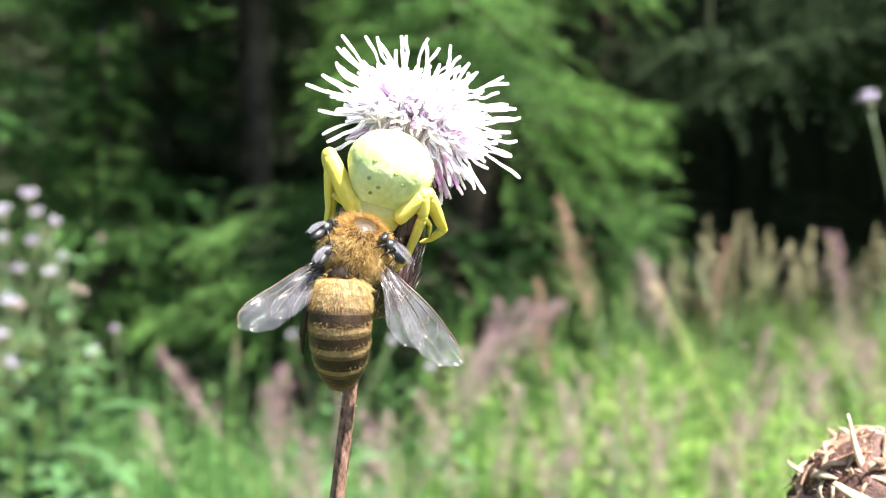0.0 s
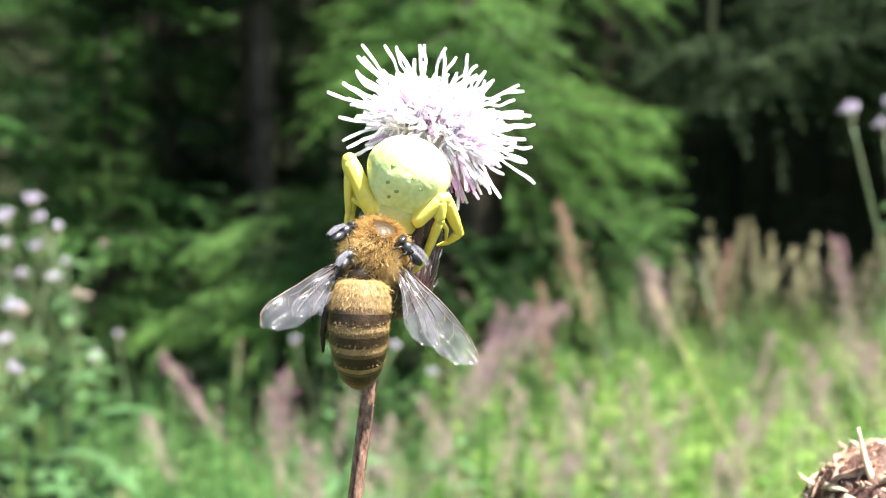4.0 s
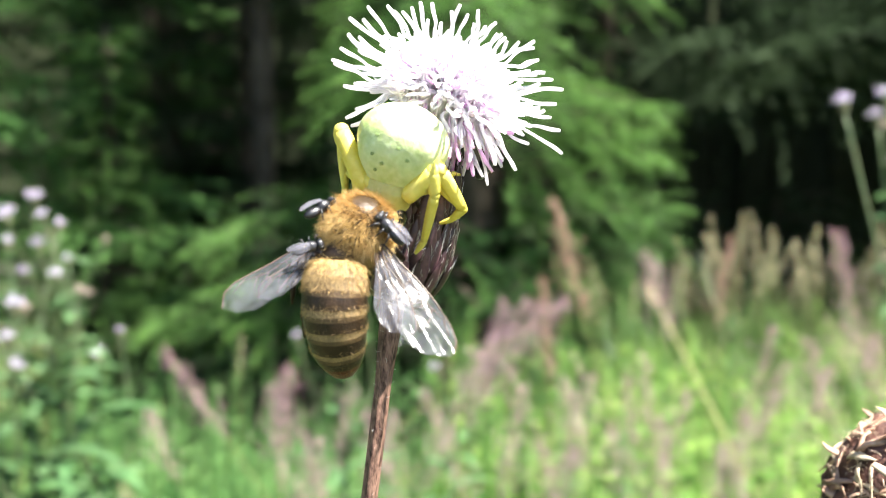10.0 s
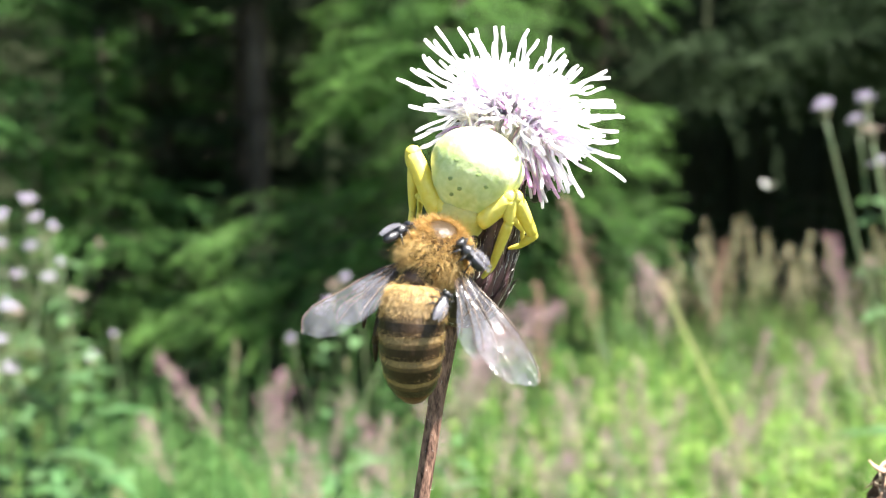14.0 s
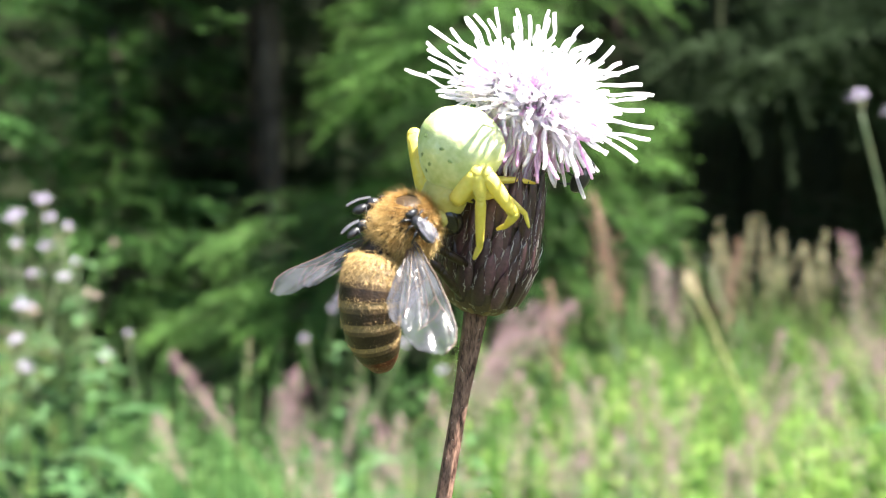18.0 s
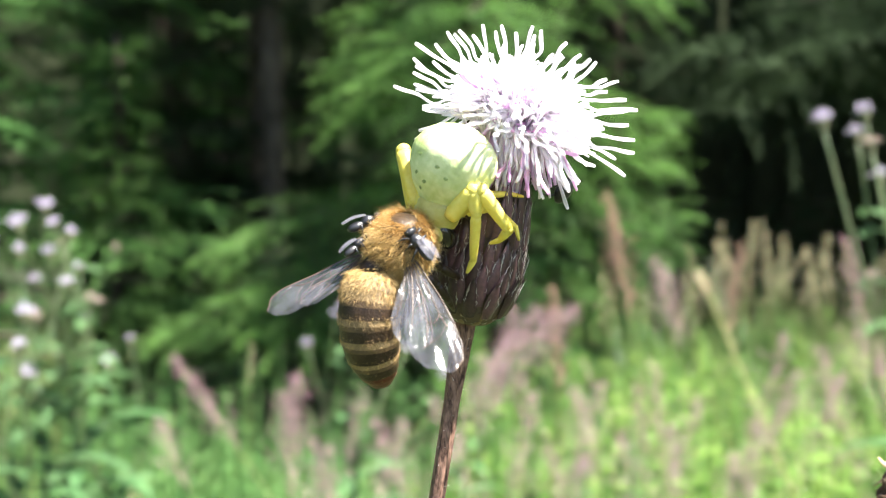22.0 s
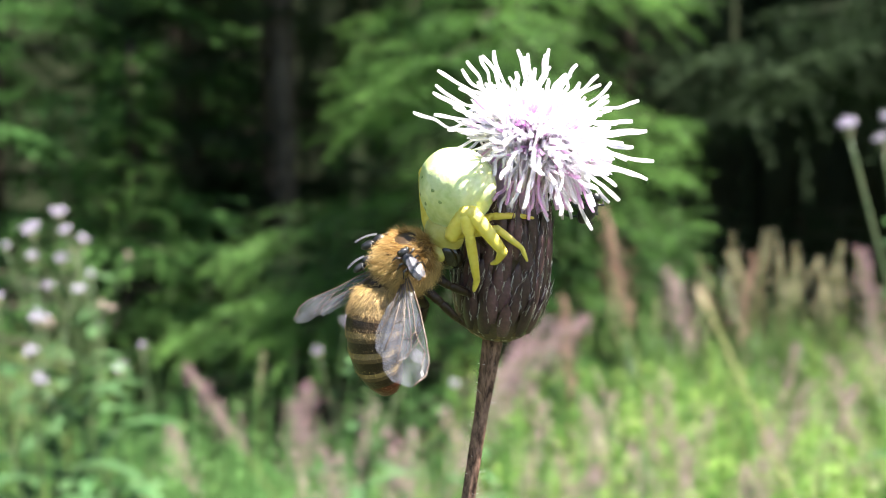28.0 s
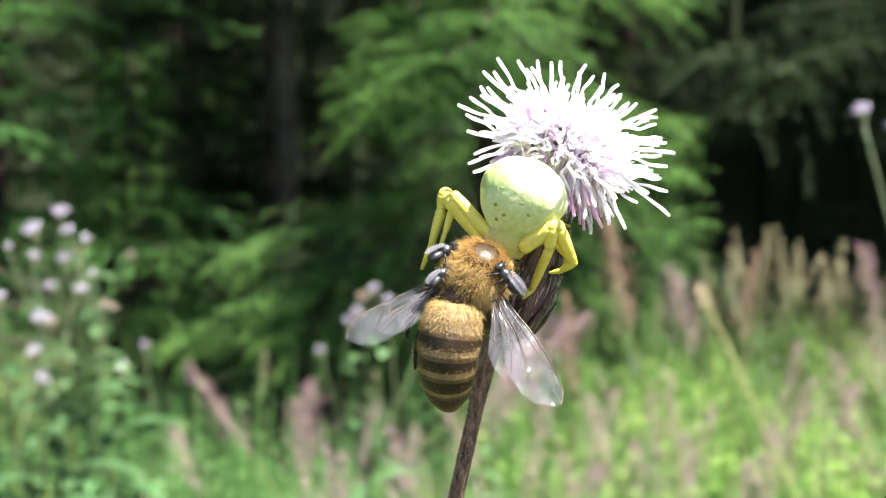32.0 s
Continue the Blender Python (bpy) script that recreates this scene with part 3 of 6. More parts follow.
def main_thistle():
    g = random.Random(11)
    t = thing("thistle", "thistle with a pale lilac flower head on dry brown stem", "thistle")
    # stem, ribbed, down to the ground
    top = CUP_BASE + AXIS * 0.3
    low = top - Vector((0.172, -0.05, 0.984)) * 45
    line = bend([top, top - Vector((0.172, -0.05, 0.984)) * 12, low, low + Vector((-10, 2, -110)), (-28, 4, -420), (-30, 5, -1030)], 14)
    bm = bmesh.new()
    rings = tube(bm, line, [0.64, 0.42, 0.42, 0.46, 0.55, 0.75, 1.1, 1.4, 1.6, 1.8], 18)
    for ring in rings:
        c = sum((v.co for v in ring), Vector()) / len(ring)
        for k, v in enumerate(ring):
            v.co = c + (v.co - c) * (1.0 + (0.17 if k % 3 == 0 else -0.09))
    bmesh.ops.scale(bm, vec=(MM, MM, MM), verts=bm.verts)
    part("stem", bm, M_STEM, t, "ribbed dry reddish-brown stem")
    roots, dirs = [], []
    for i in range(130):
        k = g.randrange(1, 40)
        a = g.uniform(0, 6.28)
        d = Vector((math.cos(a), math.sin(a), 0.2))
        roots.append((line[k] + d * 0.45) * MM)
        dirs.append(d)
    spikes("stem_hair", roots, dirs, 0.4 * MM, 0.012 * MM, M_COBWEB, t, 4)
    # cup
    bm = bmesh.new()
    prev = None
    for h, r in CUP:
        ring = [bm.verts.new(head_at(r * 0.93, h, 2 * math.pi * k / 24) * MM) for k in range(24)]
        if prev:
            for k in range(24):
                bm.faces.new((prev[k], prev[(k + 1) % 24], ring[(k + 1) % 24], ring[k]))
        else:
            bm.faces.new(ring)
        prev = ring
    bm.faces.new(prev)
    bmesh.ops.recalc_face_normals(bm, faces=bm.faces)
    cup = part("cup", bm, M_BRACT_CORE, t, "dark purple-brown overlapping scales")
    # scales of the cup: one mesh, laid shingle-wise
    def bract_mesh(name, ln, w, material):
        bm = bmesh.new()
        prof = [(0, 0.7), (0.2, 0.95), (0.45, 1.0), (0.7, 0.78), (0.88, 0.4), (1.0, 0.05)]
        prev = None
        for u, ww in prof:
            lift = 0.26 * math.sin(math.pi * min(1, 0.15 + 0.8 * u)) + 0.03 * u
            row = [bm.verts.new((x * w * ww * MM, u * ln * MM, (lift * (1 - 0.85 * x * x) - 0.02) * MM)) for x in (-1, -0.7, -0.25, 0.25, 0.7, 1)]
            if prev:
                for k in range(5):
                    bm.faces.new((prev[k], prev[k + 1], row[k + 1], row[k]))
            prev = row
        tube(bm, [Vector((0, ln * 0.92, 0.08)) * MM, Vector((0, ln * 1.03, 0.11)) * MM, Vector((0, ln * 1.10, 0.18)) * MM], [0.045 * MM, 0.03 * MM, 0.006 * MM], 5)
        me = bpy.data.meshes.new(name)
        bm.to_mesh(me)
        bm.free()
        me.materials.append(material)
        me.shade_smooth()
        return me
    small = bract_mesh("bract", 1.5, 0.38, M_BRACT_BASE)
    dark = bract_mesh("bract", 2.5, 0.42, M_BRACT)
    long = bract_mesh("bract", 3.4, 0.36, M_BRACT)
    edges = []
    for row in range(8):
        h = 0.1 + 0.80 * row
        n = (13, 14, 15, 15, 15, 15, 14, 14)[row]
        me, ln, wd = ((small, 1.5, 0.38) if row < 1 else (dark, 2.5, 0.42) if row < 5 else (long, 3.4, 0.36))
        for k in range(n):
            a = 2 * math.pi * (k + 0.5 * (row % 2)) / n + g.uniform(-0.05, 0.05)
            p, q = head_at(cup_radius(h), h, a), head_at(cup_radius(h + 1.3), h + 1.3, a)
            out = head_at(cup_radius(h) + 1, h, a) - p
            f = (q - p).normalized()
            b = basis(f, out)
            b = b @ Matrix.Rotation(radians(g.uniform(-1, 3)), 3, "X") @ Matrix.Rotation(radians(g.uniform(-5, 5)), 3, "Z")
            ob = new("bract", me)
            ob.parent = cup
            s = g.uniform(0.9, 1.1)
            ob.matrix_basis = Matrix.Translation(p * MM) @ b.to_4x4() @ Matrix.Diagonal((s, s, s, 1))
            for sg in (-1, 1):
                edges.append((p, b, sg * wd * 0.85 * s, ln * s))
    # cobweb hair: crinkled threads along the scales' margins, and some across
    web = bmesh.new()
    for p, b, x, ln in edges:
        for k in range(5):
            u0 = g.uniform(0.25, 0.85)
            if g.random() < (0.3 if ln < 3 else 0.7):
                continue
            us = np.linspace(u0, u0 + g.uniform(0.12, 0.3), 6)
            pts = [p + b @ Vector((x * (1.05 - 0.6 * u * u) + g.gauss(0, 0.05), u * ln, 0.13 + 0.05 * u + g.gauss(0, 0.025))) for u in us]
            tube(web, [q * MM for q in pts], [0.006 * MM, 0.012 * MM, 0.006 * MM], 3)
    part("cobweb", web, M_COBWEB, cup, "white cobweb hair", smooth=False)["kind"] = "stuff"
    # florets: they rise from the cup's mouth and spread into a flattened globe; the short ones pack its heart
    def floret(theta, a, reach, r, material, loose=False):
        c, s = math.cos(theta), math.sin(theta)
        rad = lambda q: TUFT @ Vector((math.cos(q), 0, math.sin(q)))
        reach *= 0.96 - 0.25 * max(0.0, c) ** 2 - (0.2 if c < -0.05 else 0.0)
        base = head_at(1.7 * min(1, theta / 1.2) + g.uniform(-0.2, 0.2), 7.2, a)
        w = g.uniform(-0.12, 0.12)
        out = TUFT_AXIS * c + rad(a + w) * s
        mouth = base.lerp(HEART, 0.45) + rad(a) * 0.5 * s
        mid = HEART + out * reach * 0.50 + TUFT_AXIS * (0.35 if s > 0.7 else 0.0)
        tip = HEART + out * reach
        side = out.cross(TUFT_AXIS + Vector((0.3, 0.1, 0))).normalized()
        lift = side.cross(out)
        k1, k2 = g.uniform(-0.28, 0.28), g.uniform(-0.28, 0.28)
        k3, k4 = g.uniform(-0.45, 0.45), g.uniform(-0.3, 0.5)
        if theta > 1.75:         # the lowest hang from the mouth
            tip += Vector((0, 0, -0.9))
            mid += TUFT_AXIS * 0.5
        line = bend([base, mouth, mid, mid.lerp(tip, 0.35) + side * k1 + lift * k2, mid.lerp(tip, 0.62) - side * k1 * 0.8 + lift * k4 * 0.3,
                     mid.lerp(tip, 0.84) + side * k3 * 0.4 + lift * k4 * 0.6, tip + side * k3 + lift * k4], 4)
        for q in line[6:]:       # room for the sitting spider
            d = q - SITTER
            f = d.dot(SP_BACK)
            up = d.z
            if d.length < 2.5 or (f > 0.2 and (d - SP_BACK * f).length < 2.55) or (up > 0 and math.hypot(d.x - 0.35 * up, d.y + 0.15 * up) < (1.8 if loose else 1.0)):
                return
        if not loose:
            tube(short, [q * MM for q in line[6::3]], [r * MM, r * 1.2 * MM, r * 1.35 * MM, r * 0.6 * MM], 5, index=0 if material is M_FLORET else 1)
            return
        me = floret_mesh("floret", line, r, material, g)
        ob = new("floret", me)
        ob.parent = t
    short = bmesh.new()
    for i in range(620):         # the dense short ones
        floret(math.acos(1 - 1.3 * g.random()), i * 2.39996, g.uniform(3.7, 5.1), 0.072, M_FLORET if i % 9 else M_FLORET_IN)
    for i in range(240):         # the heart, packed close
        floret(math.acos(1 - 1.2 * g.random()), i * 2.39996, g.uniform(2.4, 3.6), 0.085, M_FLORET if i % 3 else M_FLORET_IN)
    part("inner_floret_tuft", short, (M_FLORET, M_FLORET_IN), t)["kind"] = "stuff"
    for i in range(112):         # long, standing free
        floret(math.acos(1 - 1.28 * (i + 0.5) / 112), i * 2.39996 + g.uniform(-0.15, 0.15), g.choice((5.8, 6.6, 7.2, 7.5)) * g.uniform(0.95, 1.06), 0.090, M_FLORET, True)
    for tip in ((-3.2, -3.6, 8.05), (-3.1, -5.2, 6.8), (-2.0, -5.0, 11.2), (-2.6, -4.4, 9.6), (-2.9, -2.6, 9.2), (-0.9, -5.2, 12.2), (1.7, -7.1, 12.9), (6.5, -6.6, 12.2), (7.8, -3.8, 2.6)):
        v = TUFT.transposed() @ (Vector(tip) - HEART)     # the longest ones
        th = math.acos(v.y / v.length)
        floret(th, math.atan2(v.z, v.x), v.length / (0.96 - 0.25 * max(0.0, math.cos(th)) ** 2), 0.090, M_FLORET, True)
    for i in range(120):         # of middle length
        floret(math.acos(1 - 1.3 * (i + 0.5) / 120), i * 2.39996 + 1.1, g.uniform(4.6, 5.7), 0.082, M_FLORET, True)
    for i in range(44):          # the youngest, pink, in the middle
        floret(math.acos(1 - 0.75 * g.random()), i * 2.39996, g.uniform(3.6, 4.8), 0.085, M_FLORET_IN, True)
    for i in range(70):          # pink, hanging over the cup's mouth
        floret(radians(g.uniform(98, 134)), i * 2.39996, g.uniform(3.8, 6.0), 0.080, M_FLORET_IN if i % 3 else M_FLORET, True)
    bm = bmesh.new()
    blob(bm, head_at(0, 7.2, 0).lerp(HEART, 0.55) * MM, TUFT, (1.6 * MM, 2.7 * MM, 1.6 * MM), 20, 12)
    part("floret_base", bm, M_FLORET_IN, t)
    return t


# ---- crab spider ----
SP_SIDE = Vector((0.88, -0.47, 0.0))


def leg_part(t, name, hip, joints, radii, keyed=False):
    """A jointed leg; its own origin lies at the hip."""
    hip = Vector(hip)
    pts = [Vector(j) - hip for j in [hip] + [Vector(j) for j in joints]]
    bm = bmesh.new()
    for i in range(len(pts) - 1):
        a, b = pts[i], pts[i + 1]
        r0, r1 = radii[i], radii[i + 1]
        n = 7
        line = [a.lerp(b, k / n) for k in range(n + 1)]
        prof = [r0 * 0.85] + [(r0 + (r1 - r0) * k / n) * (1 + 0.10 * math.sin(math.pi * k / n)) for k in range(1, n)] + [r1 * 0.92]
        tube(bm, line, prof, 12)
        blob(bm, b, Matrix.Identity(3), (r1 * 0.97,) * 3, 12, 8)
    bmesh.ops.scale(bm, vec=(MM, MM, MM), verts=bm.verts)
    return part(name, bm, M_SPIDER_LEG, t, at=Matrix.Translation(hip * MM))


LEG_HIP = Vector((-1.75, -7.0, 3.0))
LEG_HIP2 = Vector((-1.6, -7.6, 3.1))
KNEE = Vector((-3.2, -4.55, 5.25))
KNEE2 = Vector((-2.9, -5.3, 5.2))


def crab_spider():
    t = thing("crab_spider", "pale green and white crab spider with yellow legs, gripping a bee", "spider")
    # abdomen: broad and rounded behind, narrowing towards the head
    fwd = Vector((0.36, -0.12, 0.93)).normalized()         # from the head to the rear
    side = (SP_SIDE - fwd * SP_SIDE.dot(fwd)).normalized()
    up = side.cross(fwd)
    if up.dot(SP_BACK) < 0:
        up = -up
    ax = Matrix((side, fwd, up)).transposed()

    def pear(q):
        f = 0.80 + 0.22 * q.y - 0.10 * q.y * q.y
        return Vector((q.x * (f + 0.14), q.y * 0.98, q.z * (f + 0.1) * (1.0 if q.z > 0 else 0.8)))
    centre = Vector((0.05, -7.85, 5.1))
    bm = bmesh.new()
    blob(bm, centre, ax, (2.62, 2.55, 2.25), 48, 32, pear)
    for v in bm.verts:
        v.co += (v.co - centre).normalized() * 0.05 * noise.noise(v.co * 1.3)
    bmesh.ops.scale(bm, vec=(MM, MM, MM), verts=bm.verts)
    ab = part("abdomen", bm, M_SPIDER, t, "pale green abdomen, white above, with dark dimples")
    for x, y in ((-0.45, 0.12), (0.08, -0.02), (-0.48, -0.28), (-0.22, -0.42), (-0.38, -0.58), (0.34, -0.2)):
        z = math.sqrt(max(0.05, 1 - x * x - y * y))
        q = pear(Vector((x, y, z)))
        p = centre + ax @ Vector((q.x * 2.62, q.y * 2.55, q.z * 2.25))
        n = (ax @ Vector((x, y, z))).normalized()
        p += (p - centre).normalized() * 0.05 * noise.noise(p * 1.3)
        bm = bmesh.new()
        b = basis(n, (0.1, 0.2, 1))
        blob(bm, p * MM, b, (0.15 * MM, 0.014 * MM, 0.115 * MM), 10, 6)
        part("dimple", bm, M_SPIDER_SPOT, ab)
    bm = bmesh.new()
    blob(bm, Vector((-0.75, -7.6, 2.8)), ax, (1.35, 1.30, 1.0), 28, 18)
    blob(bm, Vector((-1.25, -7.9, 1.75)), ax, (0.95, 0.6, 0.65), 20, 12)
    bmesh.ops.scale(bm, vec=(MM, MM, MM), verts=bm.verts)
    ce = part("cephalothorax", bm, M_SPIDER_HEAD, t, "translucent yellow front body")
    for k in (-1, -0.4, 0.4, 1):
        bm = bmesh.new()
        blob(bm, (Vector((-1.25, -7.9, 1.95)) + side * k * 0.55 + up * 0.62) * MM, ax, (0.08 * MM,) * 3, 10, 6)
        part("eye", bm, M_EYE, ce)
    # legs: two long pairs in front, two short behind
    leg_part(t, "leg", (-0.1, -8.5, 2.5), [(1.1, -9.55, 3.85), (1.25, -9.3, 2.6), (1.15, -7.6, 0.1), (0.85, -7.1, -0.5)], [0.46, 0.45, 0.30, 0.20, 0.11])
    leg_part(t, "leg", (0.2, -8.3, 2.7), [(1.5, -9.6, 3.85), (3.0, -8.9, 1.75), (2.55, -8.3, 1.2), (2.1, -7.9, 1.05)], [0.44, 0.42, 0.28, 0.16, 0.09])
    leg_part(t, "leg", (0.5, -7.3, 3.1), [(1.9, -7.2, 3.7), (3.3, -6.6, 3.75), (4.1, -6.3, 3.6)], [0.26, 0.22, 0.15, 0.08])
    leg_part(t, "leg", (0.5, -7.2, 2.7), [(2.3, -7.4, 3.0), (3.6, -6.9, 1.9), (3.8, -6.5, 1.2)], [0.26, 0.22, 0.14, 0.08])
    pairs = []
    for hip, knee, joints, radii in ((LEG_HIP, KNEE, [(-3.35, -4.4, 4.5), (-3.75, -3.9, 2.2), (-4.1, -3.4, 0.8)], [0.47, 0.32, 0.20, 0.11]),
                                     (LEG_HIP2, KNEE2, [(-3.0, -5.2, 4.5), (-3.3, -4.9, 3.0), (-3.5, -4.7, 2.2)], [0.35, 0.24, 0.16, 0.09])):
        upper = leg_part(t, "leg", hip, [knee], [radii[0] * 1.08, radii[0]])
        lower = leg_part(upper, "lower_leg", knee, joints, radii)
        lower.matrix_basis = Matrix.Translation((knee - hip) * MM)
        pairs.append((upper, lower))
    leg_part(t, "leg", (-1.3, -6.6, 3.1), [(-2.2, -5.6, 4.0), (-1.6, -4.6, 4.4)], [0.26, 0.2, 0.1])
    return t, pairs


# ---- honey bee, hanging from the spider's jaws ----
BEE_SIDE = Vector((0.84, -0.52, -0.15)).normalized()


def wing(t, name, base, tip, chord, width, label):
    """A veined wing: membrane with a lobed outline, and raised veins."""
    base, tip = Vector(base), Vector(tip)
    f = tip - base
    ln = f.length
    f.normalize()
    c = Vector(chord)
    c = (c - f * c.dot(f)).normalized()
    nrm = f.cross(c)
    lead = [(0, 0.06), (0.15, 0.16), (0.35, 0.26), (0.6, 0.34), (0.8, 0.36), (0.92, 0.28), (1.0, 0.06)]
    trail = [(0, -0.04), (0.15, -0.12), (0.35, -0.34), (0.6, -0.55), (0.8, -0.52), (0.92, -0.34), (1.0, 0.02)]
    us = np.linspace(0, 1, 33)
    hi = np.interp(us, *zip(*lead))
    lo = np.interp(us, *zip(*trail))
    place = lambda u, w: base + f * (ln * u) + c * (w * width) + nrm * (0.10 * math.sin(u * 5) + 0.17 * u * u - 0.12 * (w * 2) ** 2 + (0.04 + 0.04 * math.sin(u * 7 + 1)) * math.sin(w * 19 + 1.2 * math.sin(u * 6)) + 0.03 * math.sin(u * 11 + w * 6))
    bm = bmesh.new()
    prev = None
    for u, a, b in zip(us, hi, lo):
        row = [bm.verts.new(place(u, b + (a - b) * k / 20) * MM) for k in range(21)]
        if prev:
            for k in range(20):
                bm.faces.new((prev[k], prev[k + 1], row[k + 1], row[k]))
        prev = row
    w = part(name, bm, M_WING, t, label)
    veins = [
        ([(u, h) for u, h in zip(us, hi)], 0.055),
        ([(0, 0.02), (0.3, 0.12), (0.55, 0.16), (0.72, 0.30)], 0.035),
        ([(0, 0.0), (0.3, -0.03), (0.55, -0.10), (0.75, -0.25)], 0.032),
        ([(0.05, -0.03), (0.3, -0.18), (0.5, -0.33), (0.62, -0.48)], 0.035),
        ([(0.52, 0.16), (0.58, 0.02), (0.56, -0.10)], 0.022),
        ([(0.62, 0.2), (0.7, 0.02), (0.74, -0.22)], 0.022),
        ([(0.36, 0.12), (0.38, -0.05)], 0.022),
        ([(0.4, -0.06), (0.42, -0.25)], 0.022),
        ([(0.72, 0.3), (0.86, 0.2)], 0.03),
    ]
    for line, r in veins:
        bm = bmesh.new()
        tube(bm, bend([place(u, q) + nrm * 0.02 for u, q in line], 3), [r, r * 0.55], 5)
        bmesh.ops.scale(bm, vec=(MM, MM, MM), verts=bm.verts)
        part("vein", bm, M_VEIN, w)
    return w


def honey_bee():
    g = random.Random(21)
    t = thing("honey_bee", "honey bee with golden fur and dark-banded abdomen, hanging limp", "bee")
    # thorax
    th = Vector((-2.7, -8.4, 1.15))
    fwd = Vector((0.62, 0.30, 0.72)).normalized()
    back = Vector((-0.50, -0.80, 0.35))
    ax = basis(fwd, back)
    bm = bmesh.new()
    blob(bm, th, ax, (1.68, 1.74, 1.58), 32, 20)
    bmesh.ops.scale(bm, vec=(MM, MM, MM), verts=bm.verts)
    part("thorax", bm, M_BEE_THORAX, t, "orange-furred thorax with a bare shiny patch")
    roots, dirs, roots2, dirs2 = [], [], [], []
    for i in range(21000):
        d = Vector((g.gauss(0, 1), g.gauss(0, 1), g.gauss(0, 1))).normalized()
        w = ax @ d
        p = th + ax @ Vector((d.x * 1.68, d.y * 1.74, d.z * 1.58))
        bald = (ax @ Vector((0.05, 0.55, 0.83))).normalized()
        if w.dot(bald) > 0.90 + 0.03 * g.random() or (abs(d.x) < 0.32 and -0.9 < d.y < -0.76 and d.z > 0 and g.random() < 0.5):
            continue
        if d.y < -0.9 and g.random() < 0.5:
            continue
        flow = w * 0.8 + fwd * -0.7 + ax @ Vector((0, 0, 0.15))
        if d.y < -0.2 or d.z < -0.2 or g.random() < 0.3:
            roots2.append(p * MM)
            dirs2.append(flow)
        else:
            roots.append(p * MM)
            dirs.append(flow)
    spikes("fur", roots, dirs, 0.55 * MM, 0.010 * MM, M_FUR_ORANGE, t, 2, 0.18)
    spikes("fur", roots2, dirs2, 0.68 * MM, 0.010 * MM, M_FUR_PALE, t, 3, 0.16)
    # hind rim of the thorax
    bm = bmesh.new()
    blob(bm, th + ax @ Vector((0, -1.15, 0.98)), ax, (0.98, 0.32, 0.34), 20, 12)
    bmesh.ops.scale(bm, vec=(MM, MM, MM), verts=bm.verts)
    part("scutellum", bm, M_BEE_THORAX, t)
    # head, tucked against the flower
    hd = Vector((-1.15, -7.1, 1.75))
    bm = bmesh.new()
    blob(bm, hd, ax, (1.45, 0.8, 1.3), 24, 16)
    bmesh.ops.scale(bm, vec=(MM, MM, MM), verts=bm.verts)
    head = part("head", bm, M_BEE_DARK, t)
    for s in (-1, 1):
        bm = bmesh.new()
        blob(bm, hd + ax @ Vector((s * 1.1, 0.15, 0.0)), ax, (0.48, 0.6, 0.9), 16, 12)
        bmesh.ops.scale(bm, vec=(MM, MM, MM), verts=bm.verts)
        part("eye", bm, M_EYE, head)
        bm = bmesh.new()
        a = hd + ax @ Vector((s * 0.4, 0.75, 0.2))
        tube(bm, [q * MM for q in bend([a, a + ax @ Vector((s * 0.8, 0.9, 0.1)), a + ax @ Vector((s * 1.0, 1.2, -1.6))], 5)], [0.10 * MM, 0.09 * MM, 0.11 * MM], 7)
        part("antenna", bm, M_BEE_DARK, head)
    # abdomen: six overlapping rings along a bent line
    line = bend([(-4.05, -8.85, -0.30), (-4.5, -9.15, -2.2), (-4.45, -8.9, -4.2), (-4.1, -8.2, -5.85), (-3.98, -7.9, -6.35)], 12)
    way = np.r_[0, np.cumsum([(b - a).length for a, b in zip(line, line[1:])])]
    line = [Vector([float(np.interp(u * way[-1], way, [q[c] for q in line])) for c in range(3)]) for u in np.linspace(0, 1, 49)]
    n = len(line) - 1
    prof = [(0, 0.80), (0.05, 1.28), (0.11, 1.50), (0.2, 1.62), (0.4, 1.66), (0.6, 1.56), (0.78, 1.33), (0.90, 1.04), (0.97, 0.68), (1.0, 0.14)]
    rad = lambda u: float(np.interp(u, *zip(*prof)))

    def spot(u, a, grow=0.0):
        i = min(n, max(0, u * n))
        k = min(n - 1, int(i))
        c = line[k].lerp(line[k + 1], i - k)
        d = (line[k + 1] - line[k]).normalized()
        s = (BEE_SIDE - d * BEE_SIDE.dot(d)).normalized()
        o = d.cross(s)
        r = rad(u) + grow
        return c + s * math.cos(a) * r + o * math.sin(a) * r * 0.9, s * math.cos(a) + o * math.sin(a), d
    cuts = [0.0, 0.14, 0.345, 0.505, 0.665, 0.815, 1.0]
    dark_from = [13, 7, 6, 6, 6, 3]
    for k in range(6):
        a0, a1 = cuts[k], cuts[k + 1] + (0.035 if k < 5 else 0)
        bm = bmesh.new()
        prev = None
        steps = 12
        for i in range(steps + 1):
            u = a0 + (a1 - a0) * i / steps
            grow = 0.07 * i / steps - 0.02
            ring = [bm.verts.new(spot(min(u, 1.0), 2 * math.pi * j / 36, grow if u < 0.98 else 0)[0] * MM) for j in range(36)]
            if prev:
                for j in range(36):
                    f = bm.faces.new((prev[j], prev[(j + 1) % 36], ring[(j + 1) % 36], ring[j]))
                    f.material_index = 0 if i < dark_from[k] else 2 if i < dark_from[k] + 2 and k < 5 else 1
            prev = ring
        if k == 5:
            bm.faces.new(prev)
        bmesh.ops.recalc_face_normals(bm, faces=bm.faces)
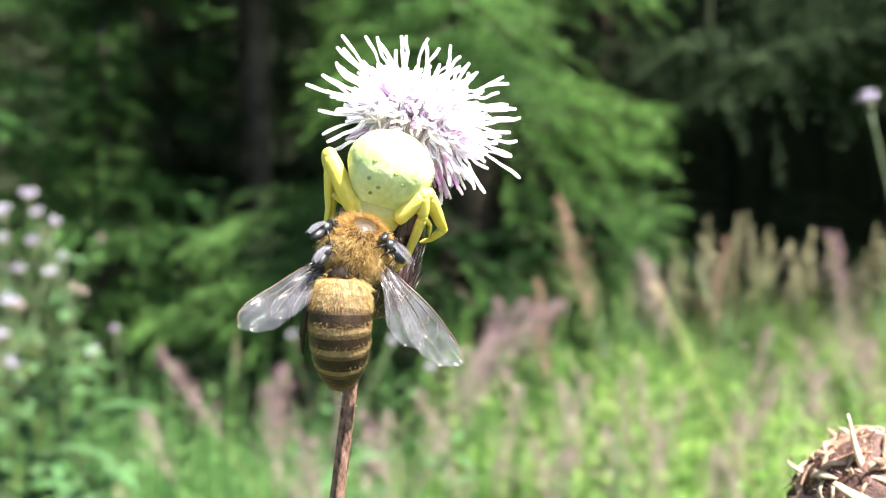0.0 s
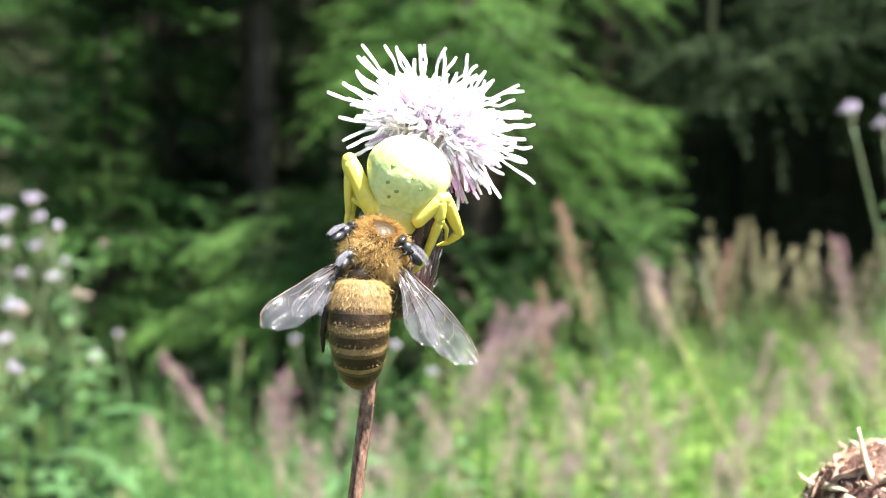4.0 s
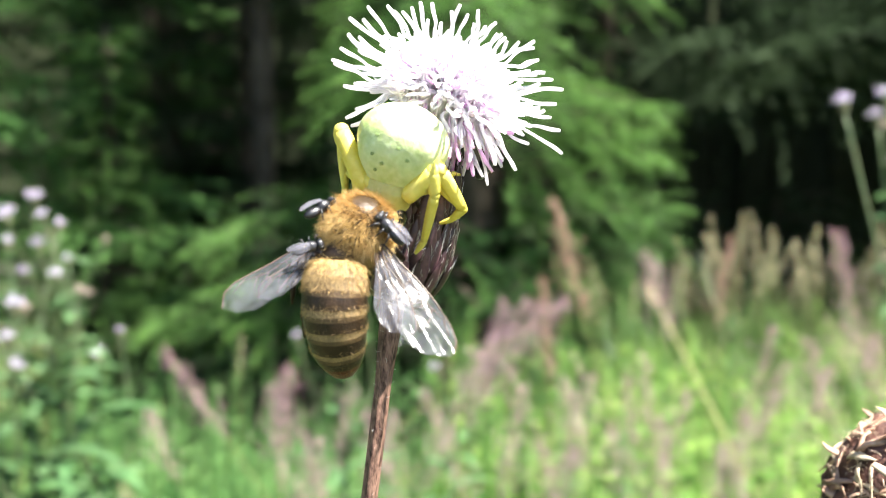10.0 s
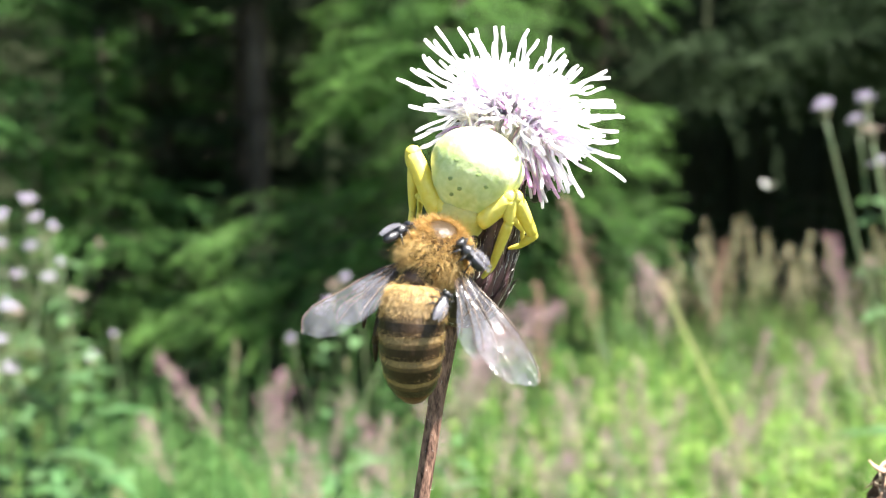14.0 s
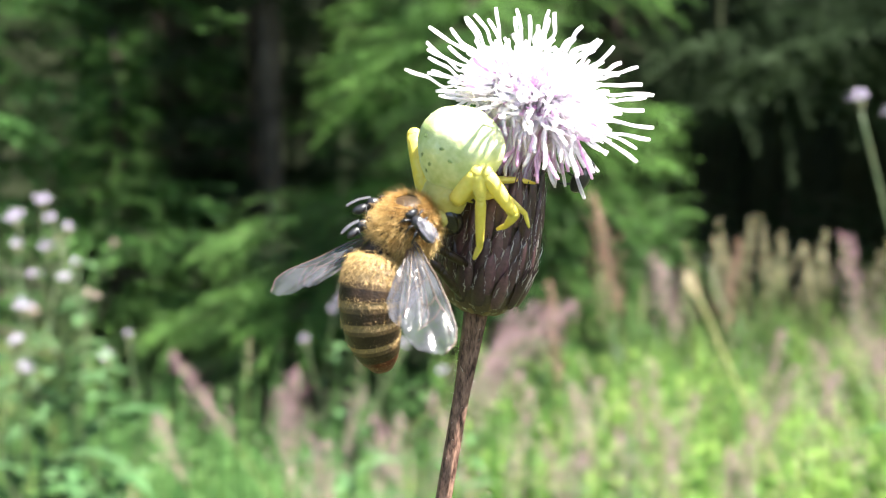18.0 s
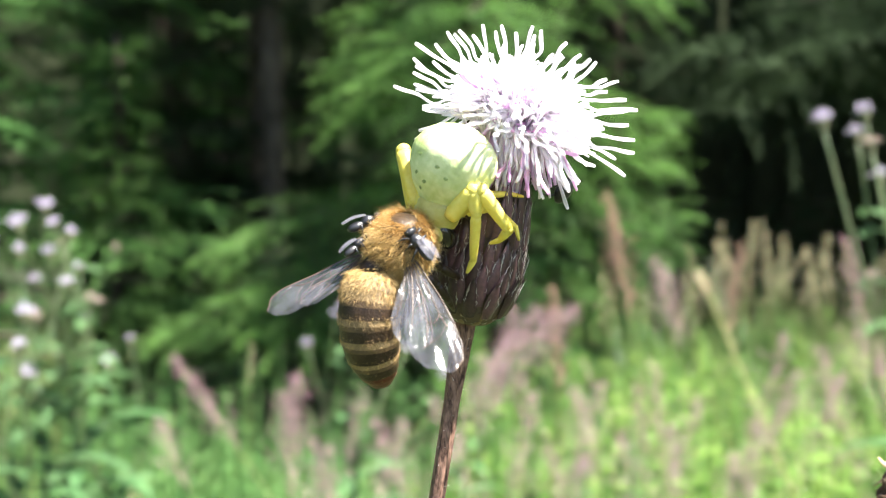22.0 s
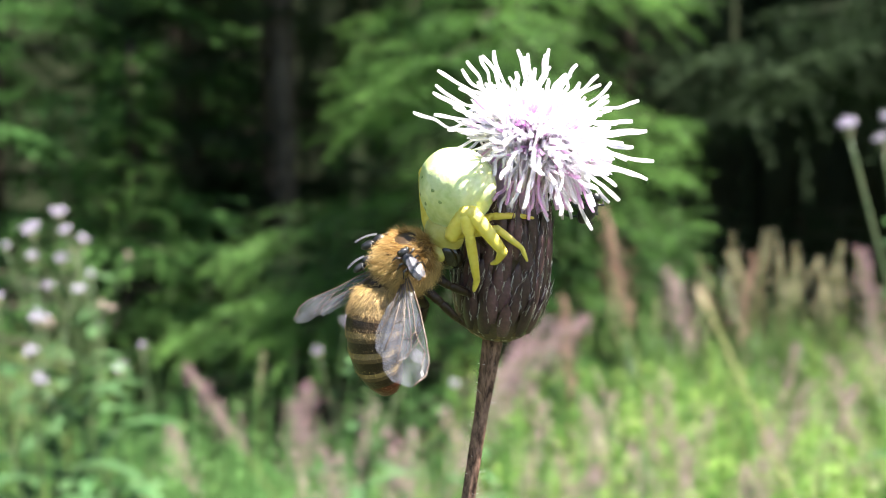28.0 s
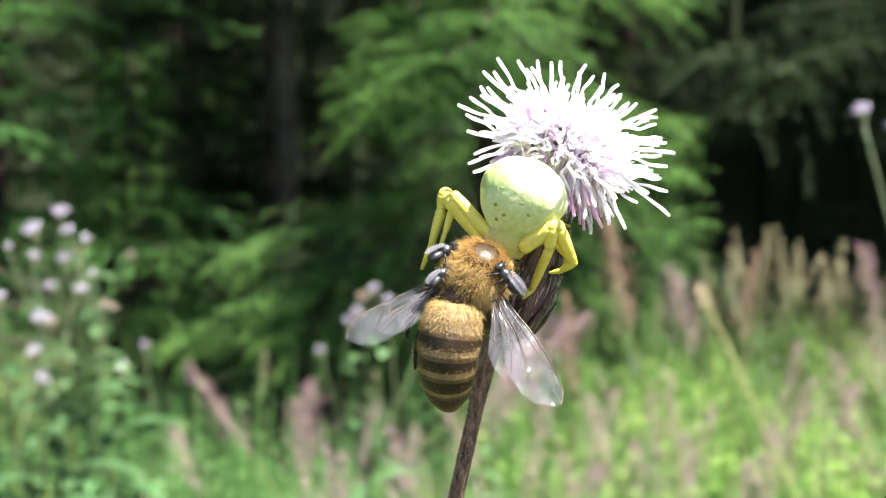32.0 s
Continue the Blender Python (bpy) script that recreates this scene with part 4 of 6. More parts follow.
        part("abdominal_segment", bm, (M_BEE_TAN, M_BEE_TIP if k == 5 else M_BEE_DARK, M_BEE_MID), t, "red-brown last ring" if k == 5 else "tan-haired ring with a dark hind band")
    bands = [(0.0, 0.06, 1300, 0.75, M_FUR_PALE), (0.02, 0.14, 900, 0.45, M_FUR_PALE), (0.05, 0.19, 1300, 0.40, M_FUR_GOLD), (0.16, 0.27, 1500, 0.30, M_FUR_GOLD), (0.345, 0.43, 900, 0.17, M_FUR_GOLD), (0.505, 0.58, 700, 0.16, M_FUR_GOLD), (0.665, 0.73, 500, 0.15, M_FUR_GOLD)]
    for lo, hi, count, ln, m in bands:
        roots, dirs = [], []
        for i in range(count):
            p, o, d = spot(g.uniform(lo, hi), g.uniform(0, 6.28), 0.02)
            roots.append(p * MM)
            dirs.append(o * 0.55 + d * (0.9 if lo else 0.5))
        spikes("fur", roots, dirs, ln * MM, 0.010 * MM, m, t, int(lo * 100) + 5, 0.18)
    roots, dirs = [], []
    for i in range(260):
        p, o, d = spot(g.uniform(0.2, 0.93), g.uniform(0, 6.28), 0.0)
        roots.append(p * MM)
        dirs.append(o * 0.6 + d * 0.8)
    spikes("fur", roots, dirs, 0.22 * MM, 0.006 * MM, M_FUR_GOLD, t, 77)
    bm = bmesh.new()
    tube(bm, [q * MM for q in (th + ax @ Vector((0, -1.5, 0)), Vector((-4.1, -8.9, 0.0)), Vector((-4.3, -9.0, -0.5)))], [0.9 * MM, 0.7 * MM, 1.0 * MM], 12)
    part("waist", bm, M_BEE_DARK, t)
    roots, dirs = [], []
    for i in range(150):        # long pale hair about the waist
        a, u = g.uniform(0, 6.28), g.uniform(0, 1)
        o = (BEE_SIDE * math.cos(a) + Vector((-0.45, -0.8, 0.2)) * math.sin(a))
        roots.append(((th + ax @ Vector((0, -1.35, 0.1))).lerp(Vector((-4.25, -8.95, -0.4)), u) + o * (0.8 + 0.2 * math.sin(3 * a))) * MM)
        dirs.append(o + Vector((-0.3, -0.1, -0.5)))
    spikes("fur", roots, dirs, 0.6 * MM, 0.012 * MM, M_FUR_PALE, t, 31, 0.3)
    # wings
    wing(t, "forewing", (-4.55, -8.1, 0.75), (-10.0, -8.45, -2.32), (-0.25, 0.8, 0.55), 2.6, "clear veined wing, spread")
    wing(t, "hindwing", (-4.75, -8.2, 0.35), (-8.2, -8.55, -1.95), (-0.25, 0.8, 0.55), 1.7, "clear hind wing")
    wing(t, "forewing", (-2.25, -10.0, 0.25), (-0.45, -14.1, -5.07), (0.9, 0.25, 0.35), 2.8, "clear veined wing, spread")
    wing(t, "hindwing", (-2.5, -10.1, -0.1), (-1.9, -12.6, -4.1), (0.9, 0.25, 0.2), 2.2, "clear hind wing")
    # legs
    for hip, knee, foot, toe in (
            ((-1.9, -7.6, 0.6), (-0.7, -7.2, -0.2), (0.35, -6.2, -0.8), (0.6, -5.7, -1.6)),
            ((-2.2, -8.2, 0.0), (-0.9, -8.1, -1.1), (-0.2, -7.2, -2.1), (0.1, -6.2, -2.7)),
            ((-2.6, -8.3, -0.1), (-2.0, -7.4, -1.4), (-2.6, -6.9, -2.8), (-3.0, -6.7, -3.7)),
            ((-3.9, -7.5, 0.5), (-4.8, -6.7, 0.2), (-5.6, -6.4, -0.6), (-5.9, -6.2, -1.5)),
            ((-3.9, -7.7, 0.1), (-5.4, -7.0, -0.4), (-6.0, -6.8, -1.6), (-6.1, -6.7, -2.6)),
            ((-3.9, -7.9, -0.2), (-5.2, -7.2, -1.6), (-5.6, -7.0, -3.4), (-5.6, -6.9, -4.4))):
        bm = bmesh.new()
        for a, b, r0, r1 in ((hip, knee, 0.32, 0.26), (knee, foot, 0.28, 0.22), (foot, toe, 0.17, 0.08)):
            a, b = Vector(a), Vector(b)
            tube(bm, [a.lerp(b, k / 4) for k in range(5)], [r0 * 0.7, r0, (r0 + r1) / 2, r1], 8)
            blob(bm, b, Matrix.Identity(3), (r1,) * 3, 8, 6)
        bmesh.ops.scale(bm, vec=(MM, MM, MM), verts=bm.verts)
        part("leg", bm, M_BEE_DARK, t)
    return t


# ---- small flies that share the catch ----
def small_fly(at, heading, up, size, label):
    """Origin at its feet's centre; built along +y in its own space."""
    ax = basis(heading, up)
    t = thing("small_fly", label, "fly", "flies on the bee")
    at = Vector(at)
    w = lambda x, y, z: (at + ax @ (Vector((x, y, z)) * size)) * MM
    S = size * MM
    for name, c, s in (("thorax", (0, 0, 0.42), (0.30, 0.38, 0.30)), ("abdomen", (0, -0.62, 0.38), (0.28, 0.48, 0.24)), ("head", (0, 0.5, 0.42), (0.30, 0.20, 0.26))):
        bm = bmesh.new()
        blob(bm, w(*c), ax, tuple(q * S for q in s), 16, 10)
        ob = part(name, bm, M_FLY, t)
        if name == "head":
            for k in (-1, 1):
                bm = bmesh.new()
                blob(bm, w(0.22 * k, 0.54, 0.46), ax, (0.12 * S, 0.14 * S, 0.17 * S), 10, 8)
                part("eye", bm, M_EYE, ob)
    for k in (-1, 1):
        bm = bmesh.new()
        prev = None
        for u in np.linspace(0, 1, 9):
            wd = 0.21 * math.sin(math.pi * min(1, 0.08 + u * 0.86)) ** 0.7
            c = (0.09 + 0.03 * u) * k
            row = [bm.verts.new(w(c + k * q * wd, 0.0 - 1.25 * u, 0.74 + 0.10 * math.sin(3 * u) - 0.05 * q + 0.03 * k)) for q in (-1, -0.3, 0.4, 1)]
            if prev:
                for j in range(3):
                    bm.faces.new((prev[j], prev[j + 1], row[j + 1], row[j]))
            prev = row
        part("wing", bm, M_WING_FLY, t, "pale clear wing")
        for y in (0.25, 0.0, -0.25):
            bm = bmesh.new()
            tube(bm, [w(0.15 * k, y, 0.35), w(0.5 * k, y * 1.6, 0.5), w(0.62 * k, y * 2.2, 0.0)], [0.05 * S, 0.045 * S, 0.025 * S], 6)
            part("leg", bm, M_FLY, t)
    return t


# ---- a spent head on a neighbouring stalk ----
def dead_head():
    g = random.Random(8)
    t = thing("spent_thistle", "withered brown thistle head with curled dry scales", "thistle")
    heart, size = Vector((2.7, 0, -8.0)), Vector((6.4, 5.0, 6.9))
    bm = bmesh.new()
    blob(bm, heart, Matrix.Identity(3), size, 56, 40)
    for v in bm.verts:           # matted, lumpy
        d = (v.co - heart).normalized()
        v.co += d * (0.6 * noise.noise(v.co * 0.5) + 0.4 * noise.noise(v.co * 1.3) + 0.25 * noise.noise(v.co * 3.1))
    bmesh.ops.scale(bm, vec=(MM, MM, MM), verts=bm.verts)
    part("core", bm, M_DEAD_DARK, t, "matted red-brown seed head")
    bm = bmesh.new()
    tube(bm, [q for q in bend([mm(2.7, 0, -14), mm(2.2, 0, -40), mm(0, 4, -200), mm(-4, 6, -600), mm(-5, 6, -1020)], 8)], [0.9 * MM, 0.6 * MM, 1.2 * MM, 1.8 * MM], 10)
    part("stem", bm, M_STEM, t)

    def scale(points, radii, flat, material):
        bm = bmesh.new()
        tube(bm, [q * MM for q in bend(points, 5)], [r * MM for r in radii], 6, flat=flat)
        part("scale", bm, material, t)
    # one long pale scale stands up from the heap, a broad one curls below it
    scale([Vector((0.7, -2.6, -4.0)), Vector((-0.3, -2.6, -1.8)), Vector((-0.95, -2.4, 0.9))], [0.5, 0.42, 0.32, 0.16], 0.5, M_DEAD_PALE)
    scale([Vector((-2.5, -4.0, -3.6)), Vector((-1.1, -5.0, -4.4)), Vector((1.1, -5.4, -5.4)), Vector((3.2, -5.0, -5.7))], [0.25, 0.5, 0.6, 0.3], 0.4, M_DEAD_PALE)
    for i in range(260):
        z = 1 - 1.6 * (i + 0.5) / 260
        a = i * 2.39996 + g.uniform(-0.3, 0.3)
        if z < 0.15 and i % 3:
            continue
        d = Vector((math.cos(a) * math.sqrt(1 - z * z), math.sin(a) * math.sqrt(1 - z * z), z))
        p = heart + Vector((d.x * size.x, d.y * size.y, d.z * size.z)) * 0.99
        along = d.cross(Vector((g.gauss(0, 1), g.gauss(0, 1), g.gauss(0, 1)))).normalized()
        m = M_DEAD_PALE if g.random() < 0.2 else M_DEAD
        w = g.uniform(0.6, 1.8)
        if i % 9:                # a scale curled over the matted heap
            ln = g.uniform(1.4, 4.6)
            scale([p - along * ln * 0.5 - d * 0.3, p + d * g.uniform(0.0, 0.5), p + along * ln * 0.4 + d * g.uniform(-0.2, 0.4), p + along * ln * 0.7 + d * g.uniform(-0.5, 0.5)],
                  [0.12 * w, 0.24 * w, 0.22 * w, 0.10 * w, 0.03], 0.4, m)
        else:                    # one standing off
            ln = g.uniform(0.5, 1.9)
            out = (d * 0.7 + along * 0.5 + Vector((-0.25, 0, 0.3))).normalized()
            scale([p - d * 0.4, p + out * ln * 0.5, p + out * ln + along * g.uniform(-0.6, 0.6)], [0.24 * w, 0.27 * w, 0.20 * w, 0.06], 0.4, m)
    roots, dirs = [], []
    for i in range(1500):        # down caught in the heap
        d = Vector((g.gauss(0, 1), g.gauss(0, 1), g.gauss(0.6, 1))).normalized()
        roots.append((heart + Vector((d.x * size.x, d.y * size.y, d.z * size.z))) * MM)
        dirs.append(d * 0.5 + Vector((g.gauss(0, 1), g.gauss(0, 1), g.gauss(0, 1))) * 0.6)
    spikes("down", roots, dirs, 1.1 * MM, 0.02 * MM, M_DEAD_PALE, t, 6, 0.5)
    return t


DARK_SPOT_AT = Vector((6.81, -3.86, 3.98))


def beetle():
    """A tiny dark spot under the florets, built in a beetle's shape."""
    t = thing("small_beetle", "tiny black spot under the flower's rim, built in a beetle's shape", "beetle")
    c = DARK_SPOT_AT
    ax = basis((0.5, -0.2, 0.8), (0.6, -0.7, -0.2))
    for name, off, size in (("body", (0, 0, 0), (0.55, 0.85, 0.42)), ("head", (0, 0.95, 0), (0.34, 0.3, 0.28))):
        bm = bmesh.new()
        blob(bm, (c + ax @ Vector(off)) * MM, ax, tuple(q * MM for q in size), 16, 10)
        part(name, bm, M_FLY, t)
    for k in (-1, 1):
        for y in (0.5, 0, -0.5):
            bm = bmesh.new()
            tube(bm, [(c + ax @ Vector(q)) * MM for q in ((0.3 * k, y, -0.2), (0.8 * k, y * 1.3, -0.1), (0.95 * k, y * 1.6, -0.6))], [0.07 * MM, 0.06 * MM, 0.03 * MM], 5)
            part("leg", bm, M_FLY, t)
    return t


def white_moth():
    t = thing("white_moth", "small white moth in flight", "moth")
    bm = bmesh.new()
    blob(bm, Vector(), Matrix.Identity(3), (0.010, 0.0025, 0.0025), 12, 8)
    part("body", bm, M_MOTH, t)
    for k in (-1, 1):
        bm = bmesh.new()
        prev = None
        for u, a, b in ((0, -0.004, 0.005), (0.4, -0.010, 0.009), (0.8, -0.010, 0.012), (1, -0.004, 0.010)):
            row = [bm.verts.new((x, k * (0.002 + 0.018 * u), 0.012 * u)) for x in (a, (a + b) / 2, b)]
            row += [bm.verts.new(v.co + Vector((0, 0, 0.0003))) for v in reversed(row)]
            if prev:
                for j in range(6):
                    bm.faces.new((prev[j], prev[(j + 1) % 6], row[(j + 1) % 6], row[j]))
            else:
                bm.faces.new(row)
            prev = row
        bm.faces.new(prev)
        part("wing", bm, M_MOTH, t)
    return t


# ---- lay it all out ----
ground()
far_wood()

tree_a = conifer("tall conifer with sunlit drooping flat sprays at the wood's edge", 6.5, 0.78, 44, 31, M_NEEDLE, 2.1, 0.042, chosen=(
    (-0.36, -0.95, 1.32), (-0.24, -1.00, 1.40), (-0.42, -0.85, 1.26), (-0.30, -0.62, 1.85), (0.10, -0.40, 1.72), (0.55, -0.45, 1.70), (0.60, -0.30, 1.12),
    (0.52, -0.45, 0.92), (-0.95, -0.50, 0.84), (-0.85, -0.62, 0.70), (-1.15, -0.40, 0.55), (-0.80, -0.70, 0.58), (0.35, -0.42, 0.70),
    (0.55, -0.28, 1.22), (0.45, -0.35, 1.02), (0.62, -0.40, 0.80), (-0.20, -0.70, 1.66),
    (0.60, -0.25, 1.30), (0.66, -0.20, 0.95), (0.45, -0.40, 0.72), (-0.46, -0.50, 1.60), (-0.18, -1.00, 1.27), (-0.40, -0.80, 1.38), (-0.14, -0.90, 1.52),
    (-0.30, 0.60, 1.2), (0.40, 0.60, 1.4), (0.05, 0.70, 0.9), (-0.6, 0.4, 1.0)), fine=2.1)
tree_a.matrix_basis = pose(0.18, 3.6, 0)
# Only its trunk is in view; the crown is added to shade the left
tall = conifer("tall dark spruce with a bare lower trunk, broad crown added for shade", 13.0, 2.3, 46, 91, M_NEEDLE_DARK, 2.9, 0.15, 0.055)
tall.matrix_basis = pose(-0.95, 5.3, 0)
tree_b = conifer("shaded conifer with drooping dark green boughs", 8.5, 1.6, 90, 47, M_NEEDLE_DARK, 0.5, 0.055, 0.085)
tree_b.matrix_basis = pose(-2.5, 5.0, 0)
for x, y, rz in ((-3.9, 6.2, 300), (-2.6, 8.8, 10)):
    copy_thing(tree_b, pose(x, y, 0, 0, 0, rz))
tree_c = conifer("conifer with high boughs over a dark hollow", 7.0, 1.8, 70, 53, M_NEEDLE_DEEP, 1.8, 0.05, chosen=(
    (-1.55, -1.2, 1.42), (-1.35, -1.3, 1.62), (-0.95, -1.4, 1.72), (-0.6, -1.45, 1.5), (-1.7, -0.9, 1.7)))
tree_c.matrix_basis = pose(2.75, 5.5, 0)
tree_d = conifer("conifer deep in the wood, leaves toned dark for shade", 7.0, 1.8, 70, 59, M_NEEDLE_DEEP, 1.8, 0.05)
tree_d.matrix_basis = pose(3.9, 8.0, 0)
# Some copies stand out of view, added to shade the ground on the right
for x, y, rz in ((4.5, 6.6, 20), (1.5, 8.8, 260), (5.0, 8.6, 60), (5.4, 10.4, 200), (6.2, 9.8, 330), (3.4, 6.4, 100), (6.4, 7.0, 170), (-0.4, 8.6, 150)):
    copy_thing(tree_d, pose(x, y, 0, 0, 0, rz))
young = conifer("young conifer with low spreading boughs", 0.85, 1.0, 22, 61, M_NEEDLE_DIM, 0.22, 0.036, 0.03)
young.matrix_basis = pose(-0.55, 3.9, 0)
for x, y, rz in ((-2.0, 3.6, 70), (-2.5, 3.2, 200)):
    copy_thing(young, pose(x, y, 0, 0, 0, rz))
sapling = conifer("slender light green conifer sapling", 1.75, 0.42, 46, 97, M_NEEDLE, 0.5, 0.034, 0.018)
sapling.matrix_basis = pose(-1.52, 4.4, 0)
# Dark-leaved firs added over the wood's floor in place of its shade
low_fir = conifer("low conifer added on the wood's floor, leaves darkened for shade", 1.05, 0.9, 34, 67, M_NEEDLE_DEEP, 0.1, 0.04, 0.03)
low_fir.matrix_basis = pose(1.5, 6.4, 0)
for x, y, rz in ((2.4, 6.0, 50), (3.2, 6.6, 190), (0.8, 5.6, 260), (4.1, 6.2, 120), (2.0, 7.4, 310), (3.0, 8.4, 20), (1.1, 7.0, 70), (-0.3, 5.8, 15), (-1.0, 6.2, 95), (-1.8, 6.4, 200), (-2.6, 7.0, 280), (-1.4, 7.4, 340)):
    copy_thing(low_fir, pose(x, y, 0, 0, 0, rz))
# The shade under the boughs is put into this tree's leaf tone
under = conifer("low conifer under the sunlit boughs, shade put into its leaf colour", 1.02, 0.72, 30, 71, M_NEEDLE_MID, 0.1, 0.036, 0.03)
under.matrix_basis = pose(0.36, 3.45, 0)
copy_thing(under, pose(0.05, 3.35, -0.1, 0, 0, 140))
# Leaf colour darkened to stand for the wood's deep shade
wall_fir = conifer("conifer with boughs down to the ground, leaves darkened for shade", 7.0, 1.3, 80, 83, M_NEEDLE_DEEP, 0.3, 0.055, 0.085)
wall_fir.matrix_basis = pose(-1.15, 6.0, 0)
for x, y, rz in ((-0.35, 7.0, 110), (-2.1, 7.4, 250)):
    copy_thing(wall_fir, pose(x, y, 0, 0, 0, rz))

blades("meadow_grass", "lush green meadow grass in sun", 3800, (0.25, 3.4), (1.5, 5.6), 0.54, 0.0045, M_GRASS, 2, 0.8)
blades("meadow_grass", "lush green meadow grass in sun", 6000, (-2.0, 0.5), (1.0, 2.7), 0.46, 0.0035, M_GRASS, 12, 0.6)
blades("tall_grass", "tall fine grass among the herbs", 2400, (0.3, 2.9), (2.4, 4.8), 0.86, 0.0035, M_GRASS_DEEP, 3, 0.5)
blades("dry_grass", "fine pinkish dry grass among the herbs", 1000, (-0.15, 1.9), (1.4, 2.8), 0.74, 0.0015, M_DRY, 8, 0.8)
herb_leaves("meadow_herbs", "yellow-green leafy herbs in the meadow", 860, (0.0, 1.9), (1.25, 2.7), (0.36, 0.72), 0.066, M_HERB, 4, 90)
herb_leaves("meadow_herbs", "green leafy herbs in the meadow", 330, (0.05, 1.7), (1.3, 2.6), (0.34, 0.68), 0.045, M_HERB_COOL, 15, 45)
herb_leaves("meadow_herbs", "green leafy herbs in the meadow", 520, (-1.6, 0.4), (1.0, 2.5), (0.36, 0.70), 0.042, M_HERB_COOL, 5, 85)
herb_leaves("meadow_herbs", "green leafy herbs in the meadow", 300, (-0.62, 0.12), (1.25, 2.2), (0.34, 0.66), 0.045, M_HERB_COOL, 25, 40)
herb_leaves("meadow_herbs", "green leafy herbs in the meadow", 220, (-1.25, -0.3), (1.6, 2.7), (0.40, 0.62), 0.045, M_HERB_COOL, 27, 36)
herb_leaves("meadow_herbs", "yellow-green leafy herbs in the meadow", 120, (-0.5, 0.2), (1.15, 1.6), (0.40, 0.58), 0.04, M_HERB, 26, 16)

for k, (xr, yr) in enumerate((((-6.5, 6.5), (-6.0, 0.25)), ((-7.0, -1.5), (0.2, 4.5)), ((1.6, 7.0), (0.2, 5.5)))):
    meadow_round("meadow_grass", "lush green meadow grass in sun", 26000 - 7000 * k, xr, yr, 0.5, 0.009, M_ROUND, 40 + k)
meadow_round("meadow_grass", "lush green meadow grass in sun", 2600, (-1.5, 1.6), (0.2, 1.15), 0.4, 0.006, M_ROUND, 44)

# left clump
HEADS = [(-0.028, -0.011, 0.990, 0.0051, 0), (-0.009, -0.040, 0.979, 0.0036, 0), (-0.026, 0.032, 0.970, 0.0036, 0), (-0.018, -0.007, 0.965, 0.0022, 1), (-0.013, -0.038, 0.956, 0.0047, 0), (0.041, -0.056, 0.962, 0.0029, 1)]
thistle_plant("tall thistle with small pale lilac heads, some withered", (-0.282, 0.743, 0.0), HEADS, 1, leaf_len=0.07, leaves=40)
# left clump
HEADS = [(-0.004, -0.058, 0.978, 0.0051, 0), (-0.041, 0.026, 0.956, 0.0040, 0), (-0.002, -0.038, 0.939, 0.0037, 0), (0.030, -0.061, 0.939, 0.0036, 0), (0.005, 0.025, 0.944, 0.0032, 0), (-0.043, -0.014, 0.968, 0.0026, 0)]
thistle_plant("tall thistle with small pale lilac heads, some withered", (-0.294, 0.718, 0.0), HEADS, 2, leaf_len=0.07, leaves=40)
# left clump
HEADS = [(-0.027, -0.008, 0.904, 0.0032, 0), (-0.002, -0.061, 0.920, 0.0047, 1), (0.010, -0.013, 0.888, 0.0028, 0), (-0.013, 0.001, 0.864, 0.0046, 0)]
thistle_plant("tall thistle with small pale lilac heads, some withered", (-0.260, 0.760, 0.0), HEADS, 3, leaf_len=0.07, leaves=40)
# left clump
HEADS = [(-0.000, -0.028, 0.915, 0.0052, 0), (-0.022, 0.038, 0.905, 0.0040, 1), (-0.007, -0.013, 0.869, 0.0050, 0), (0.024, -0.091, 0.903, 0.0039, 0), (-0.040, -0.006, 0.928, 0.0049, 0)]
thistle_plant("tall thistle with small pale lilac heads, some withered", (-0.297, 0.693, 0.0), HEADS, 4, leaf_len=0.07, leaves=40)
# between
HEADS = [(-0.005, -0.033, 0.920, 0.0044, 1), (0.004, -0.023, 0.925, 0.0044, 0), (0.016, -0.033, 0.917, 0.0044, 0), (-0.011, -0.014, 0.905, 0.0044, 0), (-0.017, -0.034, 0.901, 0.0035, 0), (-0.044, -0.006, 0.871, 0.0040, 0), (0.040, 0.004, 0.866, 0.0035, 0)]
thistle_plant("tall thistle with small pale lilac heads, some withered", (-0.077, 0.830, 0.0), HEADS, 5, leaf_len=0.05, leaves=40)
# between
HEADS = [(-0.016, -0.045, 0.832, 0.0037, 0), (0.017, 0.005, 0.838, 0.0035, 1)]
thistle_plant("tall thistle with small pale lilac heads, some withered", (0.015, 0.938, 0.0), HEADS, 6, leaf_len=0.045, leaves=24)
# side
HEADS = [(-0.262, -0.022, 1.057, 0.0040, 0), (-0.239, -0.022, 1.061, 0.0038, 0), (-0.239, -0.013, 1.050, 0.0038, 0), (-0.236, -0.023, 1.044, 0.0038, 1), (-0.227, -0.014, 1.026, 0.0042, 0), (-0.237, -0.027, 0.972, 0.0032, 1)]
SIDE_BASE = (0.486, 0.546, -0.008)
side_thistle = thistle_plant("tall thistle with lilac heads on forked green stems", (0.486, 0.546, 0.0), HEADS, 7, leaf_len=0.07, leaves=24)
reed_mauve_a = reed_grass("flowering grass with a soft mauve plume", M_MAUVE, 0.95, 0.170, 3, 0.30, 0.030, 26, 9, 0.0052)
reed_mauve_b = reed_grass("flowering grass with a soft mauve plume", M_MAUVE, 0.95, 0.146, 8, 0.36, 0.030, 24, 9, 0.0052)
reed_mauve_c = reed_grass("flowering grass with a soft mauve plume", M_MAUVE, 0.95, 0.194, 13, 0.25, 0.030, 28, 9, 0.0052)
